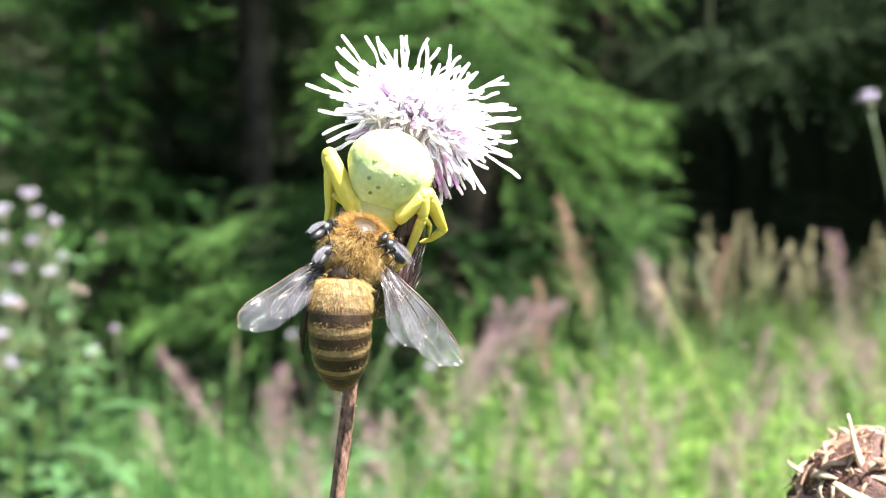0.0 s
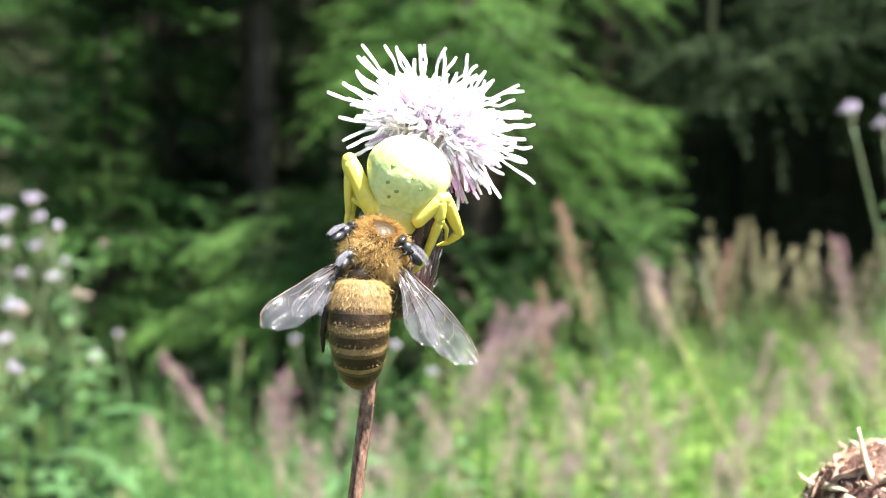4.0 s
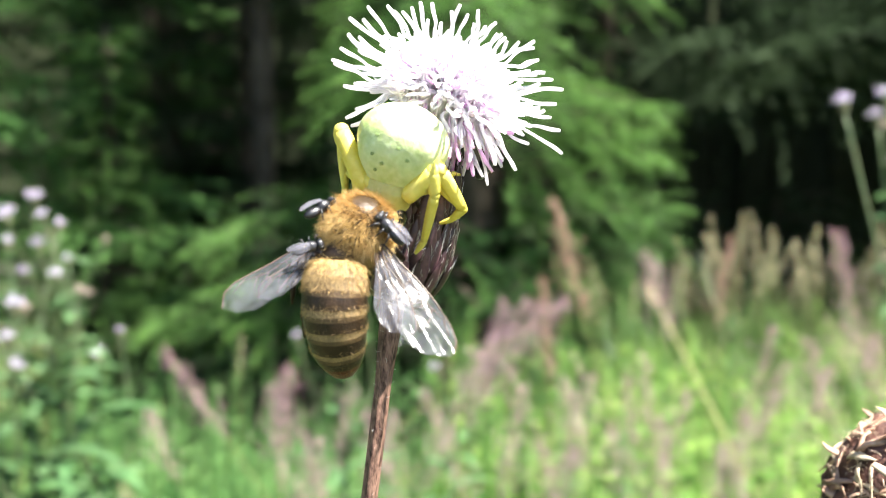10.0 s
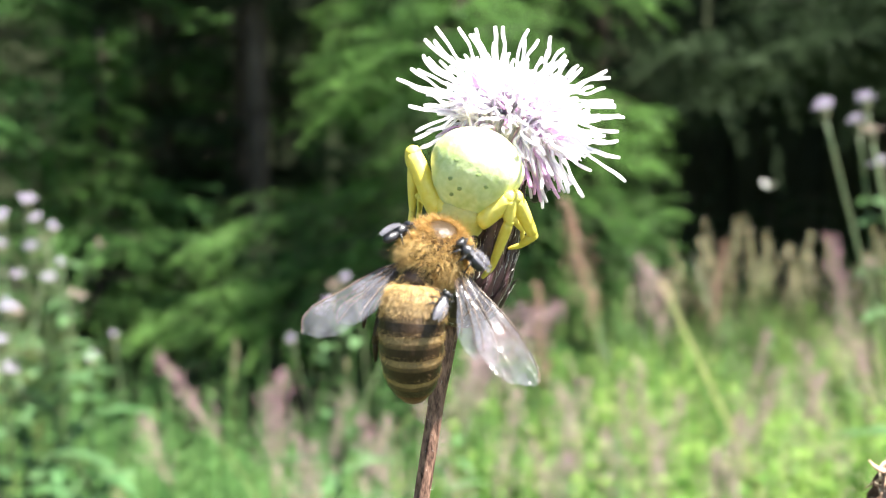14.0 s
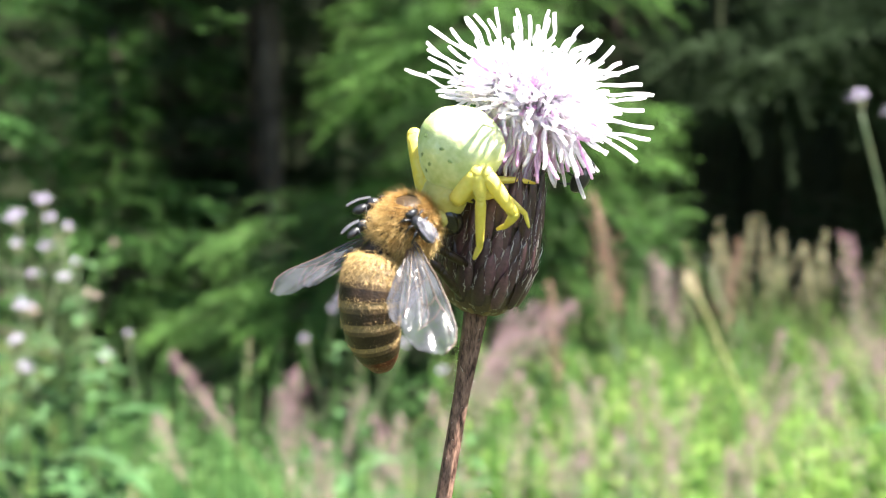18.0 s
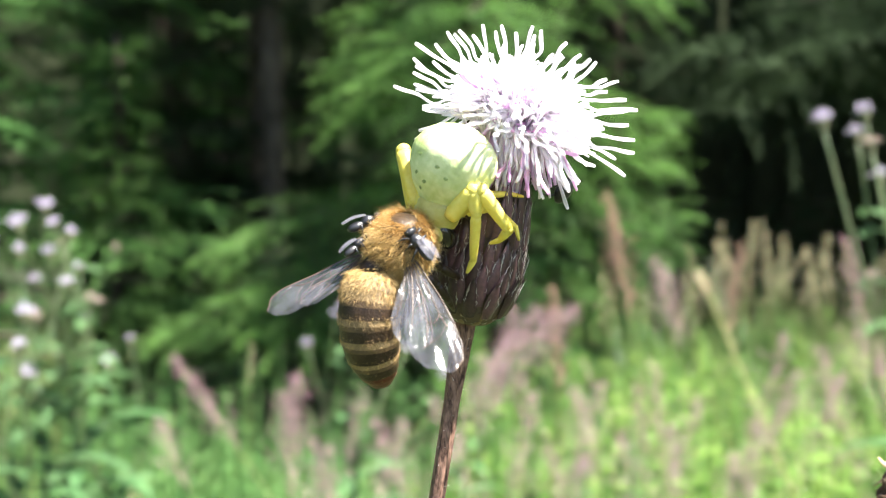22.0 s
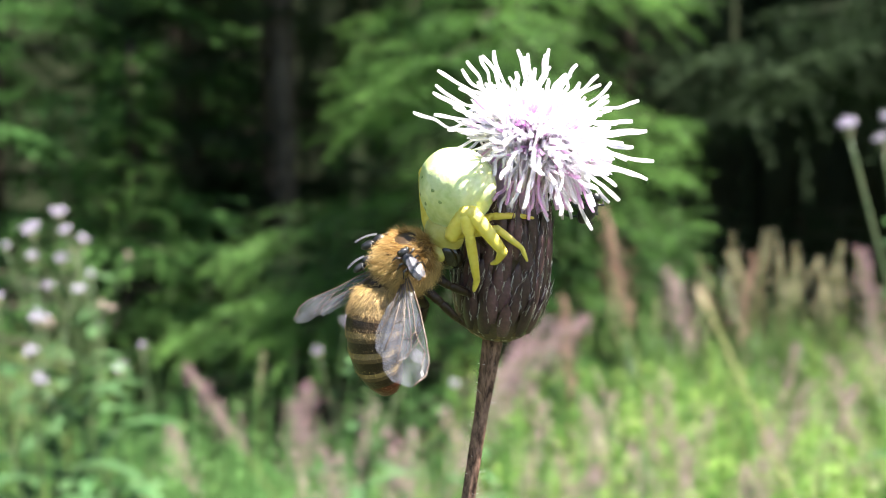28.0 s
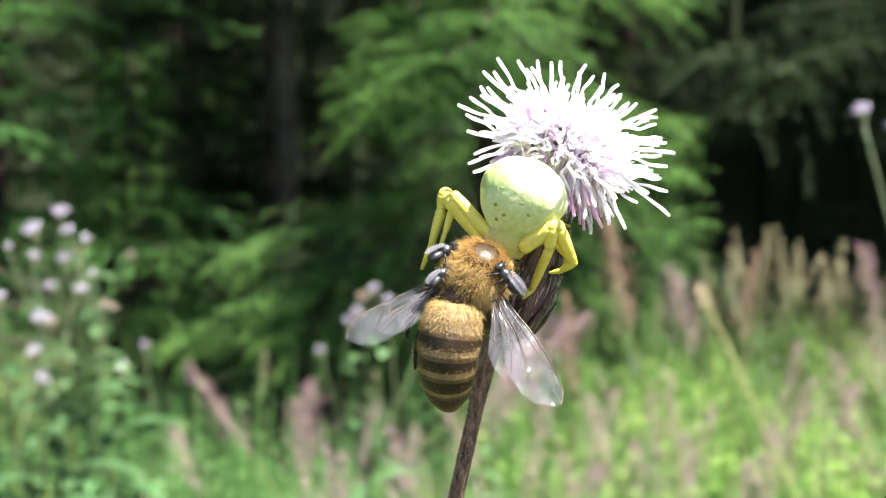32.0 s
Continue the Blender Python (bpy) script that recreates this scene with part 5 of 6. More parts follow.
for i, (x, y, z, lean, s, turn) in enumerate([(0.584, 1.448, 0.101, -20, 0.90, 0), (1.013, 1.392, 0.092, -28, 0.87, 180), (-0.148, 1.443, 0.072, 20, 0.85, 0), (-0.038, 1.111, 0.049, 15, 0.81, 0), (0.278, 1.140, 0.026, -1.83, 0.79, 180), (0.364, 1.138, 0.008, -1.02, 0.77, 0), (-0.112, 1.169, -0.012, -8.47, 0.82, 0), (-0.439, 1.087, -0.034, 23.9, 0.85, 180), (0.181, 1.108, -0.033, -17.1, 0.86, 180), (-0.027, 1.489, -0.055, 5, 0.85, 0), (0.396, 1.088, -0.077, -11.3, 0.87, 0), (0.182, 1.193, 0.092, 20, 0.82, 180), (0.346, 1.087, 0.063, -21, 0.73, 0)]):
    m = pose(x, y, z, 0, lean, 0) @ pose(0, 0, 0, 0, 0, turn)
    one = reed_mauve_a if i == 0 else copy_thing(reed_mauve_a, m)
    one.matrix_basis = m @ Matrix.Diagonal((s, s, s, 1))
for i, (x, y, z, lean, s, turn) in enumerate([(0.775, 1.696, 0.016, -26, 1.00, 0), (-0.682, 1.344, 0.119, 48, 1.19, 0), (-0.342, 1.392, -0.024, 30, 0.99, 180), (0.304, 1.140, -0.021, -8.82, 0.85, 180), (0.724, 1.292, -0.049, -10, 0.91, 0), (0.012, 1.086, -0.050, 9.41, 0.81, 0), (-0.290, 1.190, -0.081, 8.56, 0.91, 180), (-0.040, 1.237, 0.074, -29.9, 0.76, 0), (-0.148, 1.108, 0.075, 6.37, 0.71, 0), (-0.344, 1.285, 0.040, 31.3, 0.78, 180), (0.209, 1.086, 0.034, 12.1, 0.72, 180), (0.440, 1.107, 0.016, -20.2, 0.79, 0), (0.279, 1.190, 0.015, 14.1, 0.84, 0)]):
    m = pose(x, y, z, 0, lean, 0) @ pose(0, 0, 0, 0, 0, turn)
    one = reed_mauve_b if i == 0 else copy_thing(reed_mauve_b, m)
    one.matrix_basis = m @ Matrix.Diagonal((s, s, s, 1))
for i, (x, y, z, lean, s, turn) in enumerate([(0.823, 1.299, -0.061, -17, 1.10, 0), (-0.544, 1.394, -0.087, 38, 1.21, 180), (-0.053, 1.493, -0.077, 8, 0.97, 0), (0.379, 1.141, 0.092, -12, 0.76, 0), (0.035, 1.111, 0.066, 29.2, 0.87, 180), (0.050, 1.340, 0.073, -30, 0.87, 180), (0.084, 1.087, 0.031, -20.8, 0.77, 0), (-0.226, 1.189, 0.028, 7.54, 0.78, 0), (0.246, 1.139, 0.016, -17.5, 0.83, 180), (0.090, 1.169, -0.002, 14.6, 0.83, 0), (0.777, 1.172, -0.038, -22, 0.96, 0), (-0.080, 1.189, -0.048, 15.1, 0.87, 180)]):
    m = pose(x, y, z, 0, lean, 0) @ pose(0, 0, 0, 0, 0, turn)
    one = reed_mauve_c if i == 0 else copy_thing(reed_mauve_c, m)
    one.matrix_basis = m @ Matrix.Diagonal((s, s, s, 1))
reed_brown_a = reed_grass("flowering grass with a narrow rust-brown plume", M_BROWN, 0.95, 0.190, 3, 0.200, 0.030, 34, 9, 0.0066)
for i, (x, y, z, lean, s, turn) in enumerate([(0.446, 1.352, 0.113, -16, 0.97, 0), (0.437, 1.748, 0.033, 5, 0.94, 0), (0.277, 1.595, -0.051, -8, 0.96, 0)]):
    m = pose(x, y, z, 0, lean, 0) @ pose(0, 0, 0, 0, 0, turn)
    one = reed_brown_a if i == 0 else copy_thing(reed_brown_a, m)
    one.matrix_basis = m @ Matrix.Diagonal((s, s, s, 1))
    if i == 0:
        near_reed, NEAR_REED = one, one.matrix_basis.copy()
reed_beige_a = reed_grass("flowering grass with a loose straw-coloured plume", M_BEIGE, 0.95, 0.150, 3, 0.21, 0.050, 12, 4, 0.0065)
reed_beige_b = reed_grass("flowering grass with a loose straw-coloured plume", M_BEIGE, 0.95, 0.125, 8, 0.26, 0.040, 11, 4, 0.0065)
reed_beige_c = reed_grass("flowering grass with a loose straw-coloured plume", M_BEIGE, 0.95, 0.170, 13, 0.18, 0.060, 13, 4, 0.0065)
for i, (x, y, z, lean, s, turn) in enumerate([(0.097, 1.589, 0.096, 18, 0.72, 0), (-0.412, 1.134, 0.064, 6, 0.64, 180), (0.548, 2.051, 0.076, 5.39, 0.94, 0), (0.784, 1.837, 0.043, -13.9, 0.93, 0), (0.685, 1.978, 0.034, -8.9, 0.94, 180), (1.081, 2.282, 0.001, -17, 0.91, 0), (0.765, 2.330, -0.006, 7.34, 0.99, 0), (1.058, 2.069, -0.025, -8.74, 1.01, 180), (1.030, 1.962, -0.050, -3.34, 1.05, 180), (0.722, 2.470, -0.057, 11.6, 0.94, 0), (0.751, 2.411, -0.087, -6.86, 0.99, 0), (0.579, 2.526, 0.099, -9.44, 0.74, 180), (0.905, 2.313, 0.090, 8.32, 0.84, 0)]):
    m = pose(x, y, z, 0, lean, 0) @ pose(0, 0, 0, 0, 0, turn)
    one = reed_beige_a if i == 0 else copy_thing(reed_beige_a, m)
    one.matrix_basis = m @ Matrix.Diagonal((s, s, s, 1))
for i, (x, y, z, lean, s, turn) in enumerate([(-0.370, 1.888, 0.022, -4, 0.73, 0), (0.656, 2.004, 0.009, -3.02, 1.00, 0), (0.814, 2.298, -0.010, -0.322, 0.99, 180), (1.266, 2.624, -0.014, -27.7, 1.10, 180), (0.488, 1.937, -0.045, 9.73, 1.03, 0), (0.457, 2.336, -0.056, 22, 1.09, 0), (0.860, 1.933, -0.086, -5.1, 1.05, 180), (1.059, 2.559, 0.107, -1.07, 0.83, 0), (1.168, 2.137, 0.084, -12.3, 0.89, 0), (0.743, 1.907, 0.066, 3.81, 0.87, 180), (0.720, 2.612, 0.045, -2.27, 0.81, 180), (0.528, 2.254, 0.023, -6.5, 0.81, 0)]):
    m = pose(x, y, z, 0, lean, 0) @ pose(0, 0, 0, 0, 0, turn)
    one = reed_beige_b if i == 0 else copy_thing(reed_beige_b, m)
    one.matrix_basis = m @ Matrix.Diagonal((s, s, s, 1))
for i, (x, y, z, lean, s, turn) in enumerate([(-0.120, 1.687, -0.041, -6, 0.79, 0), (0.784, 2.540, -0.072, 0.662, 1.07, 180), (1.090, 2.688, -0.098, -20.9, 1.09, 0), (0.763, 2.020, 0.101, -16.8, 0.87, 0), (0.943, 2.560, 0.087, 0.702, 0.84, 180), (0.642, 1.934, 0.068, 6.34, 0.91, 180), (0.735, 1.886, 0.050, -2.16, 0.93, 0), (0.909, 1.929, 0.028, -4.05, 0.94, 0), (0.777, 2.580, 0.005, 7.18, 0.81, 180), (0.689, 2.265, -0.014, -9.9, 0.89, 0), (0.587, 2.471, -0.027, -0.871, 0.87, 0), (0.342, 2.121, -0.047, 3.99, 0.93, 180)]):
    m = pose(x, y, z, 0, lean, 0) @ pose(0, 0, 0, 0, 0, turn)
    one = reed_beige_c if i == 0 else copy_thing(reed_beige_c, m)
    one.matrix_basis = m @ Matrix.Diagonal((s, s, s, 1))
bare_stalk = stripped_stalk("pale dry grass stalk leaning over the meadow", 0.991)
BARE_STALK = pose(0.790, 1.496, -0.028, 0, -23.5, 0)

thistle = main_thistle()
spider, spider_legs = crab_spider()
bee = honey_bee()
fly_r = small_fly((-2.05, -10.0, 1.05), (-0.62, 0.2, 0.8), (0.45, -0.85, 0.25), 1.15, "small dark fly with grey wings on the bee's shoulder")
fly_l = small_fly((-4.35, -8.1, 1.95), (0.9, 0.2, 0.35), (-0.3, -0.15, 0.95), 1.1, "small dark fly with grey wings at the bee's wing root")
fly_two = small_fly((0, 0, 0), (0, 1, 0), (0, 0, 1), 0.95, "small dark fly with clear wings walking on the bee")
bug = beetle()
spent = dead_head()
moth = white_moth()

# ---- what moves ----
BODY = [  # seconds, place in metres, turn in degrees: the flower swaying on its stem
    (0, -0.00721, 0.06043, 0.99602, -0.27, -3.56, 38.36),
    (0.5, -0.00726, 0.06158, 0.99624, -1.05, -2.59, 40.10),
    (1, -0.00712, 0.06205, 0.99647, -2.81, -2.52, 40.29),
    (1.5, -0.00788, 0.06217, 0.99624, -2.35, -3.40, 38.06),
    (2, -0.00680, 0.06176, 0.99605, -0.96, -2.71, 39.75),
    (2.5, -0.00689, 0.06150, 0.99576, -0.61, -3.39, 37.57),
    (3, -0.00695, 0.06341, 0.99505, -1.32, -2.38, 39.73),
    (3.5, -0.00641, 0.06312, 0.99558, -0.59, -3.19, 39.03),
    (5.5, -0.00622, 0.05867, 0.99669, -0.46, -2.67, 29.90),
    (6, -0.00663, 0.05930, 0.99710, -1.15, -3.13, 25.60),
    (6.5, -0.00592, 0.05786, 0.99702, 0.44, -3.24, 18.70),
    (7, -0.00548, 0.05806, 0.99738, -0.11, -2.57, 21.85),
    (7.5, -0.00527, 0.05826, 0.99735, -0.84, -2.63, 21.77),
    (8, -0.00580, 0.05941, 0.99721, -1.25, -2.99, 22.28),
    (8.5, -0.00585, 0.05921, 0.99660, -0.64, -2.62, 23.14),
    (9, -0.00577, 0.05796, 0.99685, -0.91, -3.00, 24.16),
    (9.5, -0.00538, 0.05799, 0.99666, -0.21, -2.73, 25.47),
    (10, -0.00474, 0.05810, 0.99721, -0.45, -3.65, 22.86),
    (10.5, -0.00361, 0.05771, 0.99646, -1.17, -2.18, 26.97),
    (11, -0.00324, 0.05713, 0.99637, -0.30, -3.00, 25.73),
    (11.5, -0.00273, 0.05798, 0.99595, -0.70, -3.39, 25.24),
    (12, -0.00201, 0.05874, 0.99559, 0.24, -2.83, 27.46),
    (12.5, -0.00045, 0.05948, 0.99595, 0.24, -2.17, 27.68),
    (13, -0.00041, 0.05834, 0.99618, 0.39, -1.79, 27.33),
    (13.5, -0.00157, 0.05793, 0.99617, 0.85, -3.21, 26.46),
    (14, -0.00122, 0.05766, 0.99631, 0.88, -2.46, 27.07),
    (14.5, -0.00113, 0.05810, 0.99631, 0.41, -2.82, 26.88),
    (16.5, -0.00040, 0.05705, 0.99670, -0.41, -1.73, 3.55),
    (17, 0.00016, 0.05729, 0.99673, 0.59, -0.90, 0.18),
    (17.5, 0.00210, 0.05767, 0.99687, -2.81, 0.33, -2.04),
    (18, 0.00116, 0.05828, 0.99682, -3.67, -0.38, -3.34),
    (18.5, 0.00126, 0.05826, 0.99661, -3.18, -0.76, -3.19),
    (19, 0.00105, 0.05823, 0.99622, -2.63, -0.23, -0.19),
    (19.5, 0.00101, 0.05900, 0.99650, -2.43, 0.05, 1.16),
    (20, 0.00172, 0.06087, 0.99588, -2.64, 0.43, 1.75),
    (20.5, 0.00127, 0.06088, 0.99639, -2.74, -0.46, 0.17),
    (21, 0.00129, 0.06048, 0.99655, -2.75, -1.17, 0.07),
    (21.5, 0.00067, 0.05988, 0.99634, -2.76, -1.31, 2.97),
    (22, -0.00001, 0.05925, 0.99641, -2.03, -1.45, 2.33),
    (22.5, -0.00004, 0.05948, 0.99631, -1.68, -1.46, 0.91),
    (23, 0.00052, 0.06094, 0.99600, -1.78, -1.55, 0.75),
    (23.5, 0.00031, 0.06131, 0.99536, -1.06, -0.69, 5.94),
    (24, -0.00024, 0.06136, 0.99551, -1.29, -0.77, 4.38),
    (24.5, -0.00017, 0.06009, 0.99572, -0.57, -0.40, 5.55),
    (25, 0.00083, 0.06030, 0.99531, -1.58, 0.05, 4.75),
    (25.5, 0.00070, 0.06056, 0.99484, -1.28, 0.32, 6.80),
    (27.5, 0.00132, 0.06128, 0.99476, -0.16, -1.12, -11.34),
    (28, 0.00222, 0.06117, 0.99586, -1.02, -0.88, -17.16),
    (28.5, 0.00323, 0.06060, 0.99595, -4.05, 0.12, -18.06),
    (29, 0.00326, 0.06047, 0.99581, -4.15, 0.20, -18.27),
    (29.5, 0.00281, 0.06236, 0.99568, -4.49, 0.25, -16.62),
    (30, 0.00207, 0.06229, 0.99572, -0.51, 0.81, -11.74),
    (30.5, 0.00112, 0.06222, 0.99574, 2.71, -0.14, -4.84),
    (31, 0.00106, 0.06183, 0.99571, 2.99, -0.24, -4.36),
    (31.5, 0.00047, 0.06136, 0.99598, 4.50, -0.29, 6.54),
    (32, 0.00023, 0.06110, 0.99587, 3.75, 0.60, 22.25),
]
SPENT = [
    (0, 0.03054, 0.06888, 0.98383),
    (0.5, 0.03085, 0.06995, 0.98358),
    (1, 0.03185, 0.07033, 0.98396),
    (1.5, 0.03094, 0.07047, 0.98345),
    (2, 0.03132, 0.07025, 0.98322),
    (2.5, 0.03096, 0.06997, 0.98291),
    (3, 0.03124, 0.07188, 0.98146),
    (3.5, 0.03199, 0.07166, 0.98195),
    (5.5, 0.03051, 0.06672, 0.98515),
    (6, 0.03079, 0.06744, 0.98557),
    (6.5, 0.03077, 0.06580, 0.98614),
    (7, 0.03061, 0.06597, 0.98655),
    (7.5, 0.03124, 0.06612, 0.98629),
    (8, 0.03167, 0.06714, 0.98573),
    (8.5, 0.03148, 0.06707, 0.98457),
    (9, 0.03060, 0.06588, 0.98556),
    (9.5, 0.03091, 0.06607, 0.98529),
    (10, 0.03151, 0.06606, 0.98585),
    (10.5, 0.03277, 0.06567, 0.98512),
    (11, 0.03314, 0.06505, 0.98503),
    (11.5, 0.03367, 0.06582, 0.98466),
    (12, 0.03444, 0.06666, 0.98424),
    (12.5, 0.03596, 0.06742, 0.98458),
    (13, 0.03595, 0.06628, 0.98479),
    (13.5, 0.03483, 0.06594, 0.98480),
    (14, 0.03516, 0.06568, 0.98494),
    (14.5, 0.03527, 0.06609, 0.98497),
    (16.5, 0.03482, 0.06446, 0.98533),
    (17, 0.03508, 0.06488, 0.98527),
    (17.5, 0.03679, 0.06508, 0.98558),
    (18, 0.03583, 0.06560, 0.98560),
    (18.5, 0.03600, 0.06552, 0.98539),
    (19, 0.03592, 0.06560, 0.98497),
    (19.5, 0.03591, 0.06647, 0.98523),
    (20, 0.03662, 0.06836, 0.98461),
    (20.5, 0.03614, 0.06836, 0.98514),
    (21, 0.03618, 0.06799, 0.98533),
    (21.5, 0.03573, 0.06747, 0.98511),
    (22, 0.03502, 0.06687, 0.98514),
    (22.5, 0.03492, 0.06709, 0.98502),
    (23, 0.03547, 0.06853, 0.98471),
    (23.5, 0.03547, 0.06912, 0.98405),
    (24, 0.03482, 0.06922, 0.98426),
    (24.5, 0.03492, 0.06804, 0.98444),
    (25, 0.03586, 0.06815, 0.98411),
    (25.5, 0.03583, 0.06846, 0.98362),
    (27.5, 0.03556, 0.06907, 0.98355),
    (28, 0.03602, 0.06913, 0.98470),
    (28.5, 0.03683, 0.06852, 0.98493),
    (29, 0.03681, 0.06842, 0.98474),
    (29.5, 0.03643, 0.07033, 0.98461),
    (30, 0.03600, 0.07048, 0.98438),
    (30.5, 0.03553, 0.07060, 0.98425),
    (31, 0.03550, 0.07022, 0.98420),
    (31.5, 0.03543, 0.07005, 0.98440),
    (32, 0.03581, 0.07012, 0.98429),
]
SWAY = [  # seconds, shift of the tall neighbour's top in metres
    (0, 0.0154, -0.0034),
    (0.5, 0.0151, -0.0029),
    (1, 0.0141, -0.0034),
    (1.5, 0.0119, -0.0046),
    (2, 0.0112, -0.0048),
    (2.5, 0.0075, -0.0028),
    (3, 0.0025, -0.0041),
    (3.5, 0.0027, -0.0050),
    (5.5, 0.0077, -0.0026),
    (6, 0.0084, -0.0029),
    (6.5, 0.0059, -0.0021),
    (7, 0.0077, -0.0023),
    (7.5, 0.0065, -0.0032),
    (8, 0.0038, -0.0023),
    (8.5, 0.0009, -0.0024),
    (9, 0.0037, -0.0015),
    (9.5, -0.0005, -0.0020),
    (10, -0.0012, -0.0021),
    (10.5, 0.0006, -0.0009),
    (11, 0.0030, 0.0006),
    (11.5, -0.0016, -0.0008),
    (12, -0.0026, -0.0018),
    (12.5, -0.0091, -0.0034),
    (13, -0.0080, -0.0036),
    (13.5, -0.0100, -0.0019),
    (14, -0.0082, -0.0010),
    (14.5, -0.0064, -0.0007),
    (16.5, 0.0023, -0.0008),
    (17, 0.0024, -0.0014),
    (17.5, 0.0027, -0.0012),
    (18, 0.0029, 0.0003),
    (18.5, 0.0044, 0.0007),
    (19, 0.0000, 0.0000),
    (19.5, -0.0017, -0.0014),
    (20, -0.0077, -0.0031),
    (20.5, -0.0022, -0.0017),
    (21, -0.0141, -0.0029),
    (21.5, -0.0115, -0.0034),
    (22, -0.0181, -0.0033),
    (22.5, -0.0060, -0.0021),
    (23, -0.0148, -0.0043),
    (23.5, -0.0119, -0.0036),
    (24, -0.0174, -0.0040),
    (24.5, -0.0163, -0.0045),
    (25, -0.0070, -0.0039),
    (25.5, -0.0160, -0.0055),
    (27.5, -0.0128, -0.0061),
    (28, -0.0111, -0.0041),
    (28.5, -0.0075, -0.0024),
    (29, -0.0077, -0.0026),
    (29.5, -0.0107, -0.0039),
    (30, -0.0087, -0.0039),
    (30.5, -0.0099, -0.0028),
    (31, -0.0067, -0.0022),
    (31.5, -0.0072, -0.0012),
    (32, -0.0048, 0.0002),
]

FLY_WALK = [  # seconds, place in millimetres and heading, on the thistle's own axes
    (10, -5.40, -8.76, 0.33, 0.93, -0.30, 0.22),
    (10.5, -4.77, -10.34, -0.06, 0.99, 0.11, 0.00),
    (11, -2.94, -10.28, -0.47, 0.94, 0.19, 0.27),
    (11.5, -3.38, -10.37, -0.61, 0.62, 0.30, 0.72),
    (12, -3.21, -10.36, -0.62, 0.55, 0.31, 0.77),
    (12.5, -2.71, -10.27, -0.52, 0.56, 0.31, 0.77),
    (13, -3.98, -10.74, -1.54, 0.67, 0.29, 0.68),
    (14, -3.72, -10.59, -1.17, 0.64, 0.30, 0.71),
    (14.5, -3.47, -10.40, -0.66, 0.44, 0.32, 0.84),
    (16.5, -4.61, -9.24, -0.28, 0.10, 0.23, 0.97),
    (17, -5.64, -8.81, -0.17, -0.45, 0.40, 0.80),
]


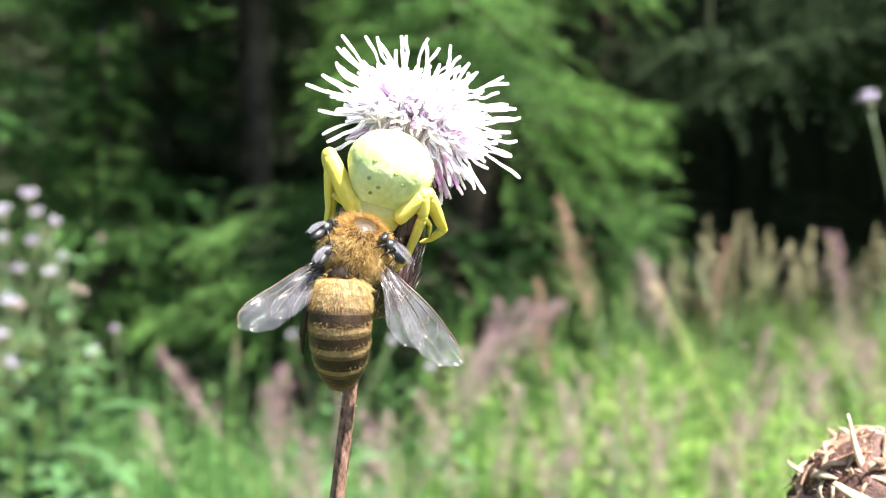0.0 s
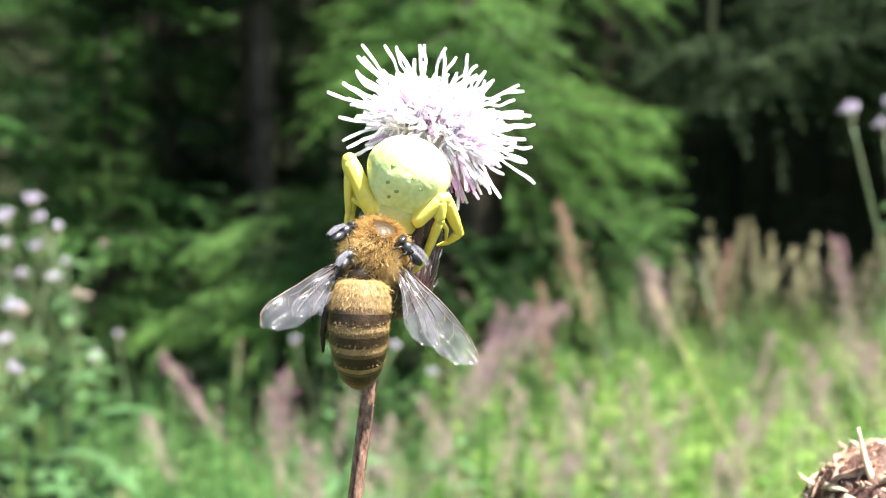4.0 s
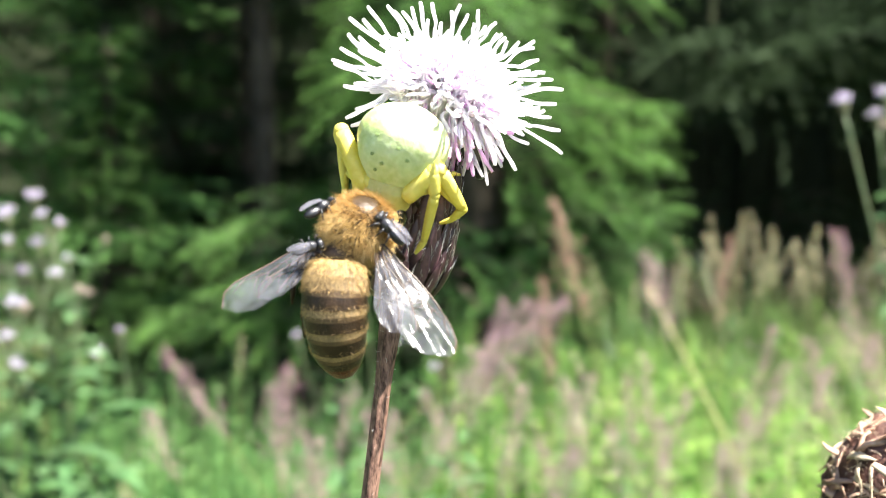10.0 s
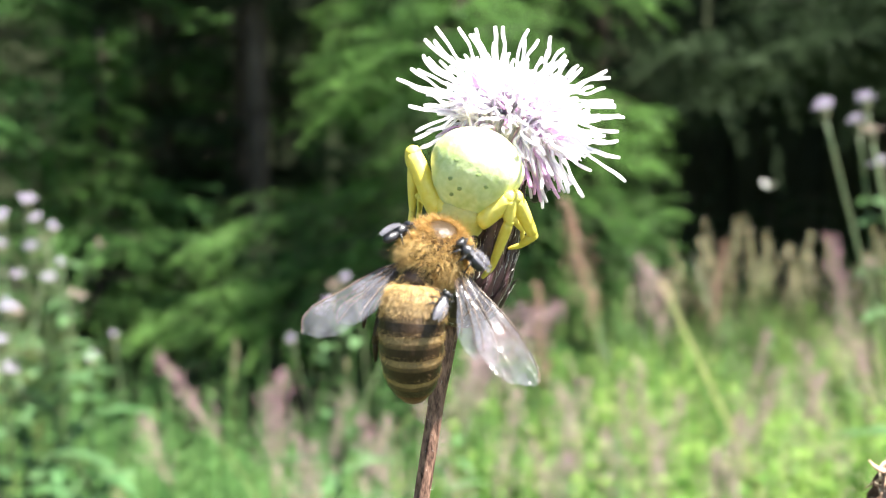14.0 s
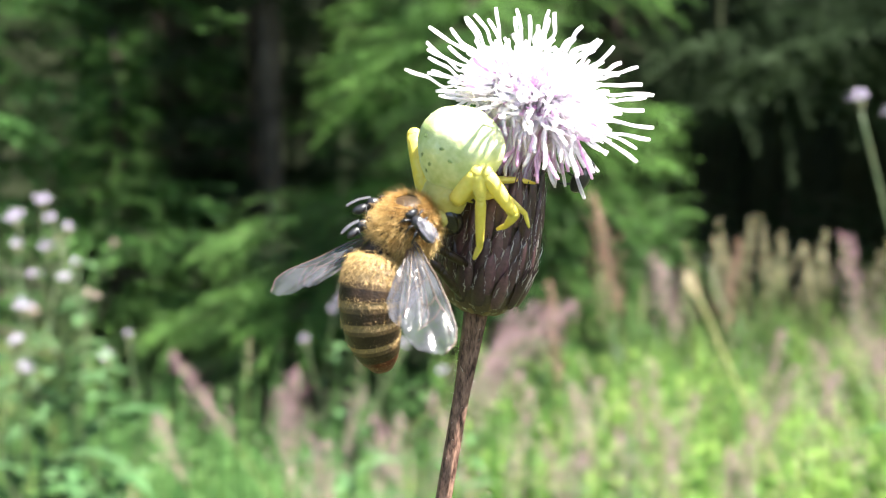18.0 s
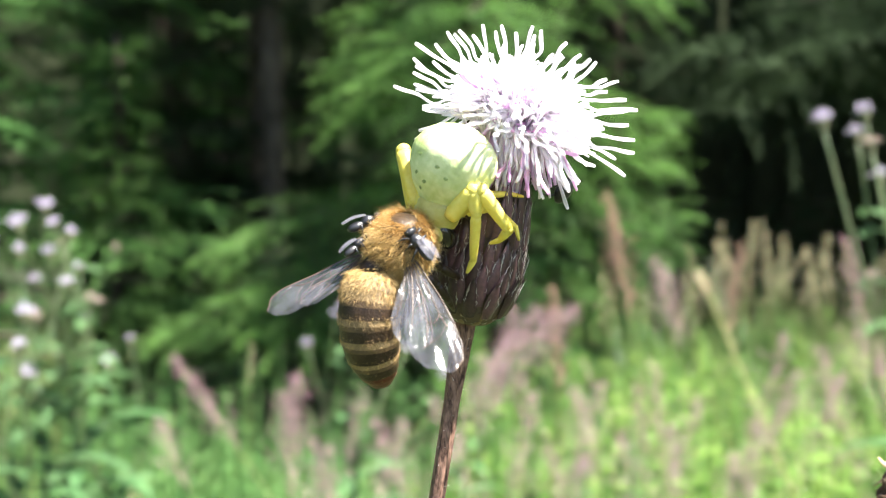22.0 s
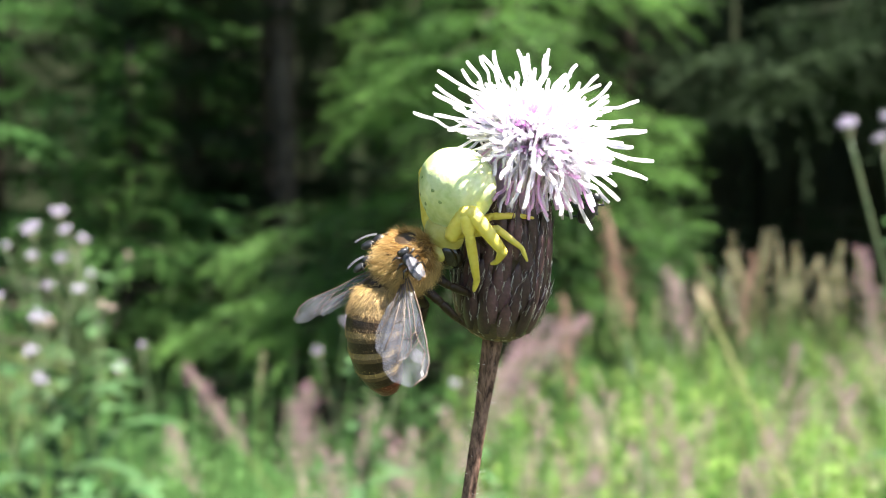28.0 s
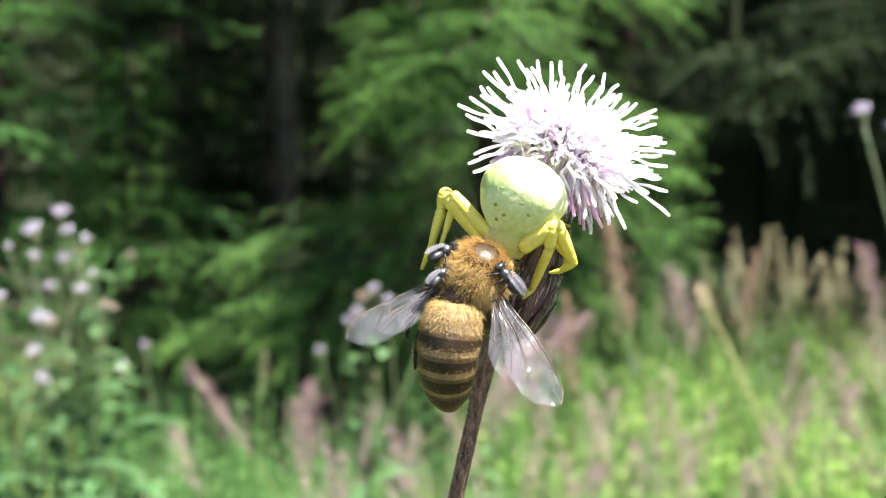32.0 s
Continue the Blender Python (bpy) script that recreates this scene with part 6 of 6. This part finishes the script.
def motions():
    rows = [(r[0], pose(*r[1:])) for r in BODY]
    for ob in (thistle, spider, bee, fly_r, fly_l, bug):
        walk(ob, rows)
    # the third fly leaves the wing root, sits on the abdomen for a while, and goes back
    by_wing = Matrix.Translation(mm(-4.75, -8.75, 0.9)) @ basis((0.75, 0.25, 0.6), (-0.5, -0.3, 0.8)).to_4x4()
    seat = {r[0]: Matrix.Translation(mm(*r[1:4])) @ basis(r[4:], (0.1, -0.93, 0.3) if 10.2 < r[0] < 15 else (-0.35, -0.9, 0.25)).to_4x4() for r in FLY_WALK}
    seat[13.5] = seat[13]
    walk(fly_two, [(t, m @ seat.get(t, by_wing)) for t, m in rows])
    walk(near_reed, [(t, NEAR_REED @ pose(0, 0, 0, 0, a, 0)) for t, a in ((0, -2.6), (3, -2.8), (6, -3.2), (9, -3.7), (11, -3.0), (13, -2.2), (17, -1.0), (19, 0), (21, 0.9), (23, 0.2), (25, 0.4), (28, -0.8), (32, -1.0))])
    walk(bare_stalk, [(t, BARE_STALK @ pose(0, 0, 0, 0, a, 0)) for t, a in ((0, -2.7), (3, -3), (6, -3.4), (9, -4.0), (11, -3.2), (13, -2.2), (17, -1), (19, 0), (21, 0.7), (23, 0.2), (25, 0.3), (28, -0.8), (32, -1))])
    walk(spent, [(t, pose(x, y, z)) for t, x, y, z in SPENT])
    walk(side_thistle, [(t, pose(SIDE_BASE[0], SIDE_BASE[1], SIDE_BASE[2] + dz, 0, math.degrees(dx / 1.05), 0)) for t, dx, dz in SWAY])
    # the spider lifts its front legs off the flower near the end
    for (upper, lower), hip, knee, thigh, shin in zip(spider_legs, (LEG_HIP, LEG_HIP2), (KNEE, KNEE2),
                                                      (Vector((-0.75, 1.25, 3.3)), Vector((-0.1, 2.3, 2.0))), (Vector((0.25, 1.3, -4.4)), Vector((0.3, 1.2, -2.8)))):
        q = (knee - hip).rotation_difference(thigh)
        down = Vector((-0.9, 1.15, -4.45)) if hip is LEG_HIP else Vector((-0.6, 0.6, -3.0))
        lift = ((0, 1), (29.95, 1), (30.2, 0), (32, 0)) if hip is LEG_HIP else ((0, 1), (31.2, 1), (31.6, 0.1), (31.8, 0), (32, 0))
        k = q.inverted() @ down.rotation_difference(shin)
        at, at2 = Matrix.Translation(hip * MM), Matrix.Translation((knee - hip) * MM)
        still = Matrix.Identity(3).to_quaternion()
        for ob, m, turn in ((upper, at, q), (lower, at2, k)):
            walk(ob, [(time, m @ still.slerp(turn, f).to_matrix().to_4x4()) for time, f in lift])
    walk(moth, [(0, pose(-2.6, 2.4, 1.0)), (12.2, pose(-1.2, 2.4, 1.0)), (12.4, pose(-0.86, 2.4, 0.94, 0, 0, 20)), (12.6, pose(-0.48, 2.4, 0.945, 20, 0, -20)), (12.8, pose(-0.34, 2.4, 0.96, -20, 0, 30)),
                (13.0, pose(-0.31, 2.4, 1.0, 20, 0, 60)), (13.25, pose(0.3, 2.4, 1.03, 0, 0, 20)), (13.5, pose(0.9, 2.4, 1.02, -20, 0, 0)), (13.9, pose(0.84, 2.4, 1.0, 20, 0, 40)), (14.1, pose(0.88, 2.4, 1.07, 0, 0, 20)), (14.3, pose(1.01, 2.4, 1.04, 20, 0, 0)),
                (14.8, pose(1.6, 2.4, 1.15)), (32, pose(4.5, 2.4, 1.5))])


motions()
